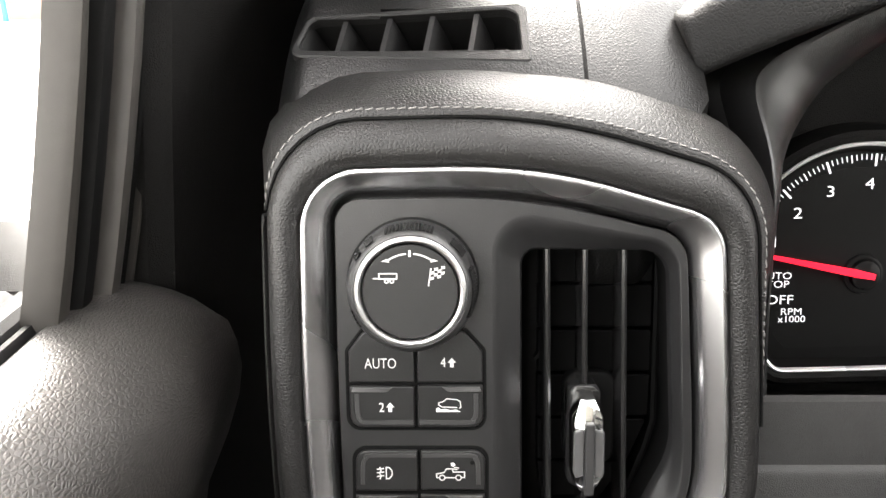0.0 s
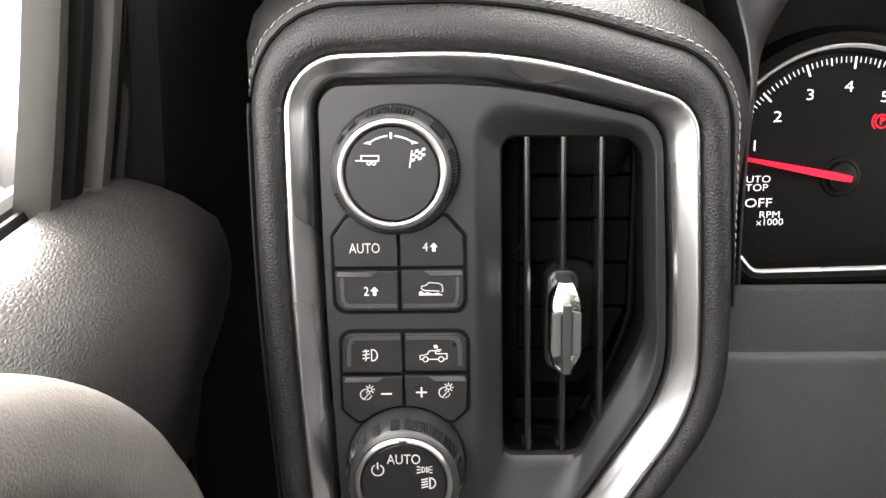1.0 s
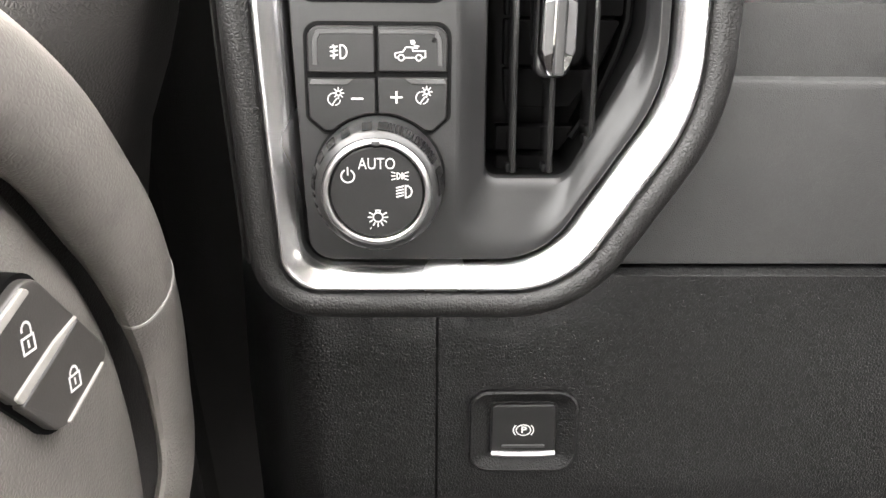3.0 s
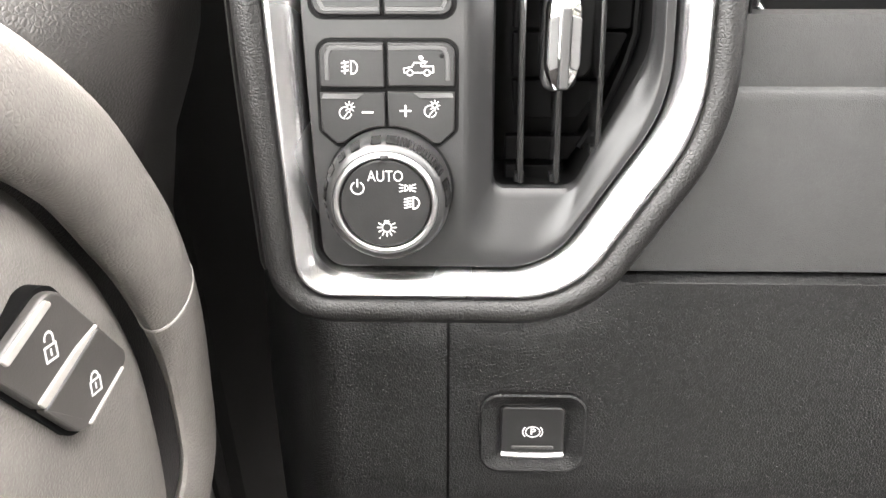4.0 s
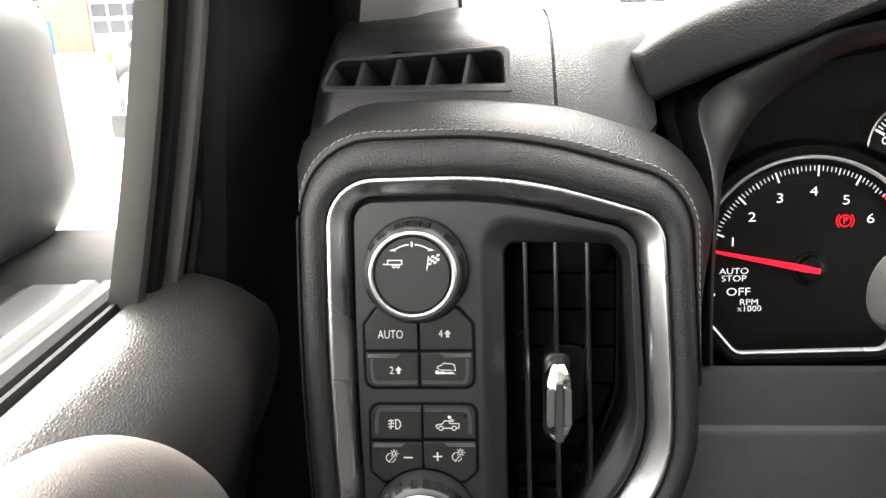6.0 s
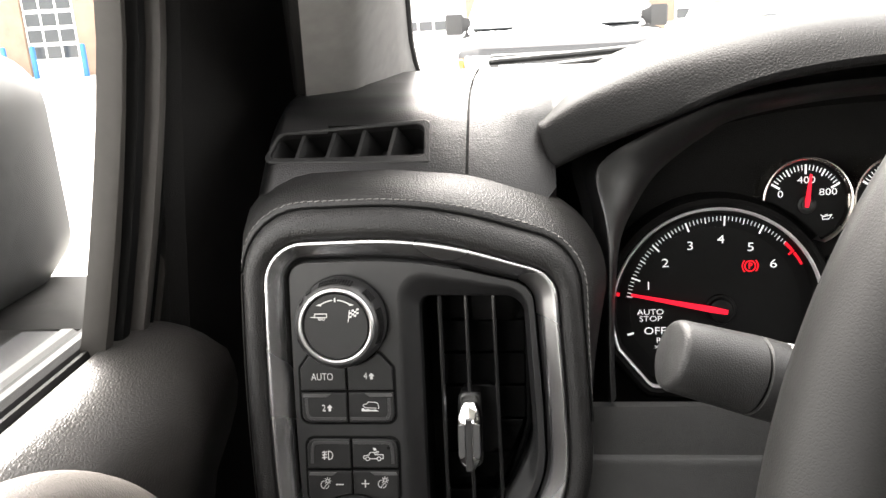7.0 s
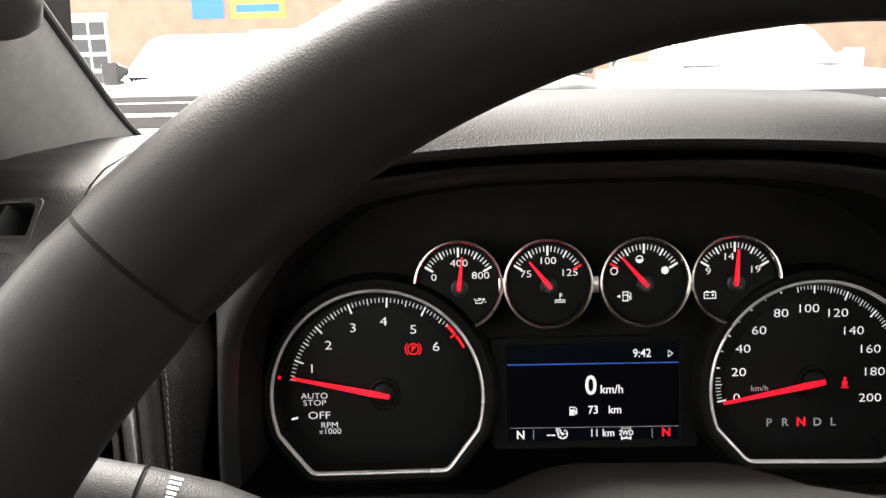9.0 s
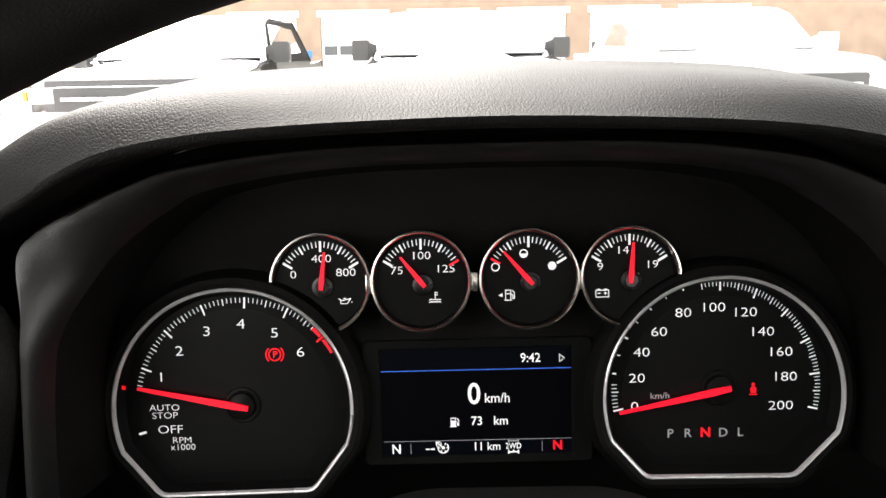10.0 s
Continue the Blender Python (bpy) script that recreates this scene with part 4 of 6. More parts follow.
def dial_line(cx, cy, r, corner_l, corner_r, a0, a1):
    pts = [Vector((cx + r * math.cos(radians(a0 + (a1 - a0) * k / 60)), cy + r * math.sin(radians(a0 + (a1 - a0) * k / 60)))) for k in range(61)]
    return pts + [Vector(corner_l), Vector(corner_l).lerp(Vector(corner_r), 0.5), Vector(corner_r)]


def soften(line):
    """Fillets the two bottom corners."""
    out = []
    n = len(line)
    for i, p in enumerate(line):
        if i in (n - 3, n - 1):
            a, b = line[i - 1], line[(i + 1) % n]
            u, v = p + (a - p).normalized() * 3, p + (b - p).normalized() * 3
            out += [u, (u + v + 2 * p) / 4, v]
        else:
            out.append(p)
    return out


def tick(bm, c, ang, r0, r1, width, z=0.35):
    d = Vector((math.cos(radians(ang)), math.sin(radians(ang))))
    stroke(bm, [Vector(c) + d * r0, Vector(c) + d * r1], width, z)


def needle(root, hub, tip, z, width, tail):
    h, t = Vector(hub), Vector(tip)
    d = (t - h).normalized()
    s = Vector((-d.y, d.x))
    line = [h - d * tail + s * width * 0.75, h - d * tail - s * width * 0.75, h + d * tail * 0.8 - s * width, t - s * width * 0.4, t + s * width * 0.4, h + d * tail * 0.8 + s * width]
    bm = bmesh.new()
    loft(bm, [flat(line, z), flat(line, z + 0.7), flat([p.lerp(h.lerp(t, 0.5), 0.03) for p in line], z + 1.1)], True, True, True)
    part("needle", bm, NEEDLE, root, "glowing red needle")


def big_dial(name, cx, cy, r, corner_l, corner_r, hub, label):
    root = new(name)
    root.parent = cluster
    tagged(root, label)
    line = soften(dial_line(cx, cy, r, corner_l, corner_r, -18, 200))
    bm = bmesh.new()
    loft(bm, [flat(line, 3.0), flat(grown(line, 0.8), 7.0), flat(grown(line, 0.7), 7.9), flat(grown(line, 0.2), 8.3), flat(grown(line, -0.4), 8.0), flat(grown(line, -0.9), 7.0), flat(grown(line, -1.2), 4)])
    part("chrome_ring", bm, RING_SILVER, root, "thin bright silver ring")
    bm = bmesh.new()
    loft(bm, [flat(grown(line, -0.9), 6.4), flat(grown(line, -2.6), 1.0), flat(grown(line, -3.2), 0)], cap_last=True)
    part("face", bm, GAUGE, root)
    bm = bmesh.new()
    loft(bm, [flat(grown(line, 0.8), 7.2), flat(grown(line, 3.2), 8.4), flat(grown(line, 5.6), 7.6), flat(grown(line, 8.0), 3.0), flat(grown(line, 9.0), -4)])
    part("hood", bm, BLACK_TRIM, root)
    bm = bmesh.new()
    inner = [Vector(hub) + (p - Vector(hub)) * 0.865 for p in grown(line, -3)]
    slab(bm, inner, 0.05, 0.18)
    part("centre_plate", bm, GAUGE_MID, root)
    bm = bmesh.new()
    lathe(bm, [(9.0, 0.2), (8.6, 1.4), (7.6, 1.6), (6.6, 1.2), (6.2, 3.4), (5.0, 4.0), (0, 4.0)], 40, hub)
    part("hub", bm, GAUGE_MID, root)
    return root


# tachometer
TH = (-119.0, -3.0)
tacho = big_dial("tachometer", -122.3, -3.4, 57.6, (-158.5, -44.6), (-84.5, -43.4), TH, "tachometer with red needle below one thousand")
bm = bmesh.new()
for k in range(0, 57):
    a = 170.4 - k * 2.39 * 0.998
    if a < 46:
        break
    major = abs((159.4 - a) / 23.85 - round((159.4 - a) / 23.85)) < 0.045
    half = abs((159.4 - a) / 11.925 - round((159.4 - a) / 11.925)) < 0.08
    tick(bm, TH, a, 47.6 if major else 49.4 if half else 50.2, 52.4, 0.85 if major else 0.5 if half else 0.34)
tick(bm, TH, 194.4, 50.0, 53.0, 1.2)
part("scale", bm, DIGIT, tacho, smooth=0)
for a0, a1, r0, r1, z in ((46, 40, 50.2, 53.8, 0.4), (39.6, 38.4, 47.8, 53.0, 0.4), (37.6, 29, 50.2, 53.8, 0.4), (170.5, 168.5, 57.0, 59.5, 3.2)):
    bm = bmesh.new()
    fill(bm, arc_line(*TH, r0, a0, a1, 6) + arc_line(*TH, r1, a1, a0, 6), z)
    part("red_mark", bm, ALERT, tacho, smooth=0)
for t, p in zip("123456", ((-158.5, 11.4), (-149, 24), (-135.2, 33.3), (-118.3, 36.5), (-102.1, 31.8), (-89.8, 22.2))):
    letters("numeral", t, tacho, DIGIT, p, 0.4, 4.7, 1.32, -0.06)
letters("lettering", "AUTO", tacho, DIGIT, (-157.6, -3.6), 0.4, 3.1, 1.2, -0.05)
letters("lettering", "STOP", tacho, DIGIT, (-157.6, -7.4), 0.4, 3.1, 1.2, -0.05)
letters("lettering", "OFF", tacho, DIGIT, (-155.2, -14.4), 0.4, 4.0, 1.25, -0.05)
letters("lettering", "RPM", tacho, DIGIT, (-149.7, -19.8), 0.4, 3.0, 1.2, -0.05)
letters("lettering", "x1000", tacho, DIGIT, (-149.4, -23.2), 0.4, 3.0, 1.15, -0.05)
icon("brake_warning", tacho, ALERT, (-102.4, 21.4), 0.4, [arc_line(0, 0, 2.9, 0, 360, 22), arc_line(0, 0, 4.3, 45, -45, 8), arc_line(0, 0, 4.3, 135, 225, 8)], (), 1.0, 0.6)
letters("marking", "P", tacho, ALERT, (-102.3, 21.4), 0.4, 3.1, 1.0, 0.1)
needle(tacho, (-120.5, -2.7), (-168.8, 7.3), 4.2, 1.7, 5.0)

# speedometer
SH = (114.2, 0.0)
speedo = big_dial("speedometer", 114.8, -3.0, 57.7, (77, -40.8), (149.0, -41.6), SH, "speedometer in kilometres per hour, needle at zero")
bm = bmesh.new()
for k in range(0, 101):
    a = 191.2 - k * 2.042
    major, half = k % 10 == 0, k % 5 == 0
    if 100 < a < 176 and not half:
        continue
    r = 52.2 - 2.6 * max(0.0, math.cos(radians(a)))
    tick(bm, SH, a, r - (1.3 if 100 < a < 176 else 4.4 if major else 3.2 if half else 2.4), r, 0.85 if major else 0.5 if half else 0.34)
part("scale", bm, DIGIT, speedo, smooth=0)
for t, p in zip("0 20 40 60 80 100 120 140 160 180 200".split(), ((73.2, -8.3), (74.4, 5.6), (76.8, 18.2), (85.3, 28), (97.1, 37), (111.5, 39.3), (126.9, 36.6), (135.3, 27), (144.3, 17), (146.6, 4.8), (144.8, -9.3))):
    letters("numeral", t, speedo, DIGIT, p, 0.4, 4.4, 1.32, -0.06)
letters("lettering", "km/h", speedo, DIM, (85.6, -3.2), 0.4, 3.0, 1.1)
for t, x in zip("PR DL", (90.6, 99.2, 0, 116.6, 125.0)):
    if t != " ":
        letters("gear_letter", t, speedo, DIM, (x, -22), 0.4, 4.2, 1.05, 0.05)
letters("gear_letter", "N", speedo, ALERT, (107.9, -21.8), 0.4, 4.5, 1.05, 0.2)
icon("belt_warning", speedo, ALERT, (131.3, -0.8), 0.4, [[(-1.9, -2.6), (1.9, -2.6)]], [arc_line(0, 2.3, 0.9, 0, 330, 10), [(-1.6, 0.2), (-0.8, 1.3), (0.8, 1.3), (1.6, 0.2), (1.2, -2.0), (-1.2, -2.0)]], 1.0, 0.6)
needle(speedo, (114.2, -0.2), (64.8, -10.0), 4.2, 1.7, 5.0)

# four small gauges
def trim(bm, circle, z):
    """Takes away what the hood of a big dial hides."""
    if circle:
        c = mm(circle[0], circle[1], 0)
        bmesh.ops.delete(bm, geom=[f for f in bm.faces if (f.calc_center_median() - c).xy.length < circle[2] / 1000], context="FACES")


def gauge(name, cx, label, numerals, tip, shift, red=(), clip=None):
    root = new(name)
    root.parent = cluster
    k = 0.935  # size against the drawing below, about the gauge's own centre
    root.location = mm(cx * (1 - k) + shift, 55 * (1 - k) + 1.8, 11)
    root.scale = (k, k, 1)
    tagged(root, label)
    c = (cx, 55.0)
    bm = bmesh.new()
    lathe(bm, [(25.0, -14), (25.0, 3.6), (25.0, 4.6), (24.2, 4.8), (23.6, 4.2), (23.3, 2.4)], 180, c)
    trim(bm, clip, 0)
    part("ring", bm, STEEL, root, "warm brushed metal ring")
    bm = bmesh.new()
    lathe(bm, [(23.5, 3.2), (22.8, 0.4), (22.5, 0)] + [(22 - 0.8 * k, 0) for k in range(27)] + [(0, 0)], 120, c)
    trim(bm, clip, 0)
    part("face", bm, GAUGE, root)
    bm = bmesh.new()
    lathe(bm, [(5.6, 0.1), (5.2, 1.1), (3.6, 1.3), (3.2, 2.0), (0, 2.0)], 32, (cx + 0.8, 53.0))
    part("hub", bm, SLAT, root)
    bm, rb = bmesh.new(), bmesh.new()
    for k in range(21):
        a = 149 - k * 5.95
        big, mid = k in (0, 10, 20), k in (5, 15)
        onred = any(lo <= k <= hi for lo, hi in red)
        if onred and k not in (0, 20):
            continue
        tick(rb if onred else bm, (cx, 54.0), a, 16.9 if big else 18.0 if mid else 18.9, 21.6, 1.15 if big else 0.9 if mid else 0.45)
    part("scale", bm, DIGIT, root, smooth=0)
    if red:
        part("red_mark", rb, ALERT, root, smooth=0)
    else:
        rb.free()
    for t, dx, dy in numerals:
        letters("numeral", t, root, DIGIT, (cx + dx, 55 + dy), 0.3, 3.8, 1.25, -0.05)
    needle(root, (cx + 0.4, 54.0), (cx + tip[0], 55 + tip[1]), 2.1, 1.25, 2.4)
    return root


oil = gauge("oil_gauge", -78.4, "small oil pressure gauge at about four hundred", (("0", -13.8, 4.3), ("400", 0.6, 12.0), ("800", 12.7, 4.9)), (2.4, 15.4), 1.6, (), (-122.3, -4.4, 64.5))
icon("oil_can_symbol", oil, DIGIT, (-67.0, 45.8), 0.35, [[(-2.8, 1.2), (-1.2, 0.2), (2.2, 0.9), (3.6, 1.3), (1.6, -1.4), (-1.8, -1.4), (-1.8, 0.1)], [(-0.4, 1.2), (1.0, 1.4)]], [[(4.0, -0.2), (4.5, -0.9), (3.6, -0.9)]], 0.95, 0.4)
heat = gauge("coolant_gauge", -29.9, "small coolant gauge below one hundred", (("75", -12.1, 5.2), ("100", 0.1, 12.4), ("125", 12.3, 5.6)), (-10.2, 12.2), 0.3, ((20, 20),))
icon("coolant_symbol", heat, DIGIT, (-23.0, 46.4), 0.35, [[(0, -0.8), (0, 3.0)], [(0, 2.6), (1.3, 2.6)], [(0, 1.5), (1.3, 1.5)], [(-3, -1.2), (-2, -0.8), (-1, -1.2), (0, -0.8), (1, -1.2), (2, -0.8), (3, -1.2)], [(-3, -2.4), (-2, -2.0), (-1, -2.4), (0, -2.0), (1, -2.4), (2, -2.0), (3, -2.4)]], (), 0.95, 0.42)
fuel = gauge("fuel_gauge", 20.7, "small fuel gauge near a quarter full", (), (-12.5, 13.7), 0.3, ((0, 0),))
icon("empty_symbol", fuel, DIGIT, (4.1, 61.0), 0.35, [arc_line(0, 0, 1.9, 0, 360, 20)], (), 1.0, 0.5)
icon("half_symbol", fuel, DIGIT, (18.4, 67.4), 0.35, [arc_line(0, 0, 1.9, 0, 360, 20)], [arc_line(0, 0, 1.9, 180, 360, 12)], 1.0, 0.5)
icon("full_symbol", fuel, DIGIT, (32.6, 61.0), 0.35, (), [arc_line(0, 0, 2.1, 0, 345, 22)], 1.0)
PUMP = [[(-1.6, -2.6), (-1.6, 2.4), (1.0, 2.4), (1.0, -2.6), (-1.6, -2.6)], [(-2.1, -2.6), (1.5, -2.6)], [(-1.3, 0.6), (0.8, 0.6)], [(1.2, 0.4), (2.0, 0.0), (2.1, -1.8), (2.8, -1.8), (2.8, 1.3), (1.7, 2.2)]]
icon("fuel_pump_symbol", fuel, DIGIT, (10.6, 46.9), 0.35, PUMP, [[(-3.2, 0.8), (-3.2, -0.9), (-5.2, 0.0)]], 1.0, 0.42)
volt = gauge("volt_gauge", 69.5, "small volt gauge reading about fourteen", (("9", -14.6, 4.8), ("14", -3.4, 12.8), ("19", 11.4, 5.4)), (1.7, 16.8), -1.1, (), (117.2, -4.0, 64.5))
icon("battery_symbol", volt, DIGIT, (55.8, 46.6), 0.35, [[(-3.2, -1.8), (3.2, -1.8), (3.2, 1.6), (-3.2, 1.6), (-3.2, -1.8)], [(-2.4, 2.1), (-1.2, 2.1)], [(1.2, 2.1), (2.4, 2.1)], [(-2.2, 0.1), (-1.0, 0.1)], [(1.0, 0.1), (2.2, 0.1)], [(1.6, -0.5), (1.6, 0.7)]], (), 1.0, 0.45)
# short metal bridges between the small rings
for x in (-54.2, -4.6, 45.2):
    bm = bmesh.new()
    box(bm, mm(x - 1.5, 51.5, 6), mm(x + 1.5, 60.5, 14), 0.0006)
    part("ring_bridge", bm, STEEL, cluster)

# driver display
display = new("driver_display")
display.parent = cluster
display.location = mm(0, 0, -1.5)
tagged(display, "small black screen with white figures and a blue line")
bm = bmesh.new()
frame_o, frame_i = outline([(-60, 26.5, 3), (53, 26.5, 3), (53, -35, 3), (-60, -35, 3)], 4, 2), outline([(-51.4, 22.0, 0.5), (42.6, 22.0, 0.5), (42.6, -30.6, 0.5), (-51.4, -30.6, 0.5)], 4, 2)
loft(bm, [flat(frame_o, -4), flat(frame_o, 0.6), flat(grown(frame_o, -0.8), 1.2), flat(grown(frame_i, 0.6), 1.0), flat(frame_i, 0.2), flat(frame_i, -2)])
part("frame", bm, GAUGE, display)
bm = bmesh.new()
slab(bm, frame_i, -2.5, 0.0)
part("screen", bm, SCREEN, display)
bm = bmesh.new()
fill(bm, [(-51.2, -23.4), (42.6, -23.4), (42.6, -30.2), (-51.2, -30.2)], 0.1)
fill(bm, [(-51.2, 21.8), (42.4, 21.8), (42.4, 11.8), (-51.2, 11.8)], 0.1)
part("status_bar", bm, SCREEN_BAR, display, smooth=0)
bm = bmesh.new()
stroke(bm, [(-50.8, 11.4), (42.4, 11.4)], 0.42, 0.2)
part("blue_line", bm, SCREEN_BLUE, display, smooth=0)
bm = bmesh.new()
stroke(bm, [(-50.2, -23.4), (42.2, -23.4)], 0.22, 0.2)
for x in (-37.2, 27.8):
    stroke(bm, [(x, -24.6), (x, -29.6)], 0.3, 0.2)
part("grey_line", bm, DIM, display, smooth=0)
letters("figure", "9:42", display, DIGIT, (22.6, 16.5), 0.25, 4.4, 0.92, 0.04)
icon("next_arrow", display, DIGIT, (38.0, 16.3), 0.25, [[(-1.1, 1.8), (1.3, 0), (-1.1, -1.8), (-1.1, 1.8)]], (), 1.0, 0.35)
letters("figure", "0", display, DIGIT, (-5.4, -0.9), 0.25, 10.2, 0.9, 0.22)
letters("figure", "km/h", display, DIGIT, (6.0, -2.9), 0.25, 4.6, 0.95, 0.06)
letters("figure", "73", display, DIGIT, (-4.3, -14.1), 0.25, 4.3, 0.95, 0.05)
letters("figure", "km", display, DIGIT, (7.6, -14.1), 0.25, 4.3, 0.95, 0.05)
icon("range_symbol", display, DIGIT, (-15.7, -14.3), 0.25, PUMP, [[(-1.6, -2.6), (1.0, -2.6), (1.0, 0.6), (-1.6, 0.6)]], 0.85, 0.4)
letters("figure", "N", display, DIGIT, (-44.3, -27.4), 0.25, 4.5, 0.95, 0.1)
letters("figure", "N", display, ALERT, (35.4, -26.9), 0.25, 4.4, 1.0, 0.22)
letters("figure", "--", display, DIGIT, (-27.6, -27.0), 0.25, 4.4, 1.2, 0.05)
icon("cruise_symbol", display, DIGIT, (-21.2, -26.9), 0.25, [arc_line(0, 0, 2.6, 160, 400, 18), [(0, 0), (-2.6, 2.2)], [(-3.2, 1.0), (-3.4, 2.8), (-1.6, 2.8)]] + [[(1.7 * math.cos(radians(a)), 1.7 * math.sin(radians(a))), (2.6 * math.cos(radians(a)), 2.6 * math.sin(radians(a)))] for a in (0, 60, 120, 180, 240, 300)], [arc_line(0, 0, 0.8, 0, 330, 10)], 1.0, 0.5)
letters("figure", "11 km", display, DIGIT, (0.4, -26.8), 0.25, 4.0, 0.95, 0.04)
letters("figure", "2WD", display, DIGIT, (13.6, -26.8), 0.25, 2.8, 0.85, 0.06)
icon("axle_symbol", display, DIM, (13.6, -26.8), 0.25, [[(-2.4, 2.6), (2.4, 2.6)], [(-2.4, 2.0), (-2.4, 3.2)], [(2.4, 2.0), (2.4, 3.2)]], (), 1.0, 0.6)
icon("axle_symbol", display, DIGIT, (13.6, -26.8), 0.25, [[(-2.4, -2.9), (2.4, -2.9)], [(-2.4, -2.1), (-2.4, -3.7)], [(2.4, -2.1), (2.4, -3.7)], [(0, -2.0), (0, -2.9)]], (), 1.0, 0.7)
# lower shelf of the binnacle
bm = bmesh.new()
sweep(bm, [mm(x, -58, 0) for x in range(-192, 193, 12)], [(0.0, -0.004), (-0.001, 0.012), (0.002, 0.03), (0.008, 0.05), (0.014, 0.062), (0.022, 0.068), (0.034, 0.066), (0.034, -0.004)], up=Vector((0, 0, 1)))
part("lower_shelf", bm, BLACK_TRIM, cluster)

# ---- steering wheel ----
WHEEL = pose(0.3077, 0.0262, 1.3576, 61.7, 0, 0.18)
wheel = thing("steering_wheel", "black leather wrapped truck steering wheel with grey spokes", "steering wheel", WHEEL)


def rim(name, a0, a1, rx, ry, material, n, label=""):
    bm = bmesh.new()
    rings = []
    for k in range(n + 1):
        a = radians(a0 + (a1 - a0) * k / n)
        e = min(k, n - k)
        shrink = 1.0 if e > 0 else 0.975
        c, s = math.cos(a), math.sin(a)
        rings.append([bm.verts.new(Vector(((183.5 + rx * shrink * x) * c, (183.5 + rx * shrink * x) * s, ry * shrink * y)) / 1000) for x, y in oval(1, 1, 24)])
    for p, q in zip(rings, rings[1:]):
        for i in range(24):
            j = (i + 1) % 24
            bm.faces.new((p[i], p[j], q[j], q[i]))
    bm.faces.new(rings[0][::-1])
    bm.faces.new(rings[-1])
    return part(name, bm, material, wheel, label, 60)


rim("rim_top", 40.15, 138.85, 14.9, 16.0, WHEEL_SKIN, 60)
rim("rim_grip", 139.15, 215, 14.7, 16.0, WHEEL_SKIN, 40)
rim("rim_grip", -35, 39.85, 14.7, 16.0, WHEEL_SKIN, 40)
rim("rim_bottom", 215.6, 324.4, 14.9, 16.0, WHEEL_SKIN, 60)
for a in (139, 40, 215.3, 324.7):
    rim("seam", a - 0.2, a + 0.2, 14.75, 15.85, WELT, 1)
for sgn in (-1, 1):
    bm = bmesh.new()
    sec = []
    for k in range(7):
        f = k / 6
        x, y, h, d = sgn * (176 - 108 * f), 8 - 20 * f, 15 + 16 * f ** 2, 8 + 6 * f
        sec.append([(x, y - h, -8), (x, y - h * 0.8, 4 + d * 0.4), (x, y, 6 + d * 0.5), (x, y + h * 0.8, 4 + d * 0.4), (x, y + h, -8), (x, y, -14)])
    loft(bm, sec, True, True, True)
    part("spoke", bm, FINE, wheel)
bm = bmesh.new()
hub_line = outline([(-122, 64, 16), (-50, 73, 80), (50, 73, 80), (122, 64, 16), (70, -45, 34), (0, -72, 40), (-70, -45, 34)], 8, 6)
loft(bm, [flat([p * 0.97 for p in hub_line], -34), flat(hub_line, -8), flat([p * 0.97 for p in hub_line], 2), flat([p * 0.88 for p in hub_line], 9), flat([p * 0.6 for p in hub_line], 14), flat([p * 0.2 for p in hub_line], 16)], True, True, True)
part("airbag_cover", bm, COVER, wheel, "grey grained airbag cover")
bm = bmesh.new()
sweep(bm, [Vector((0, 0, -0.02)), Vector((0, 0, -0.05))], oval(0.05, 0.05, 24), up=Vector((0, 1, 0)))
part("hub_collar", bm, BLACK_TRIM, wheel)

# steering column shroud
column = thing("steering_column", "black plastic steering column shroud behind the wheel", "steering column", WHEEL)
bm = bmesh.new()
shroud = [outline([(-82, 52, 26), (-34, 77, 50), (34, 77, 50), (82, 52, 26), (50, -50, 24), (-50, -50, 24)], 8, 4)]
loft(bm, [flat([p * 0.86 for p in shroud[0]], -44), flat([p * 0.99 for p in shroud[0]], -50), flat([Vector((p.x, p.y * 0.97)) for p in shroud[0]], -70), flat([Vector((p.x * 1.12, p.y * 0.97)) for p in shroud[0]], -150), flat([Vector((p.x * 1.22, p.y * 1.02)) for p in shroud[0]], -230)], True, True, True)
part("shroud", bm, BLACK_TRIM, column)

# turn signal stalk
stalk = thing("turn_signal_stalk", "black turn signal and wiper stalk with white wiper symbols", "stalk", pose(0.1140, 0.130, 1.3905))
d = Vector((0.147, 0.018, -0.051))
length = d.length
aim = d.to_track_quat("Z", "Y").to_matrix().to_4x4()


def droop(bm):
    """The stalk bows down towards the column."""
    bm.transform(aim)
    for v in bm.verts:
        v.co.z -= 5.5 * max(0.0, v.co.dot(d.normalized()) - 0.036) ** 2


def along(name, profile, material, label="", sides=40):
    bm = bmesh.new()
    lathe(bm, profile, sides)
    droop(bm)
    return part(name, bm, material, stalk, label, 40)


along("end_cap", [(0, 0), (8.6, 0.1), (9.9, 0.8), (10.5, 2.2), (11.0, 12), (11.6, 24.8), (11.0, 25.2)], STALK)
along("ring_gap", [(10.9, 25), (10.9, 26)], WELT)
along("barrel", [(11.0, 25.8), (11.7, 26.2), (12.0, 45), (11.8, 60), (11.4, 75), (10.8, 92), (10.2, 110), (9.8, 130), (9.5, length * 1000)], STALK)


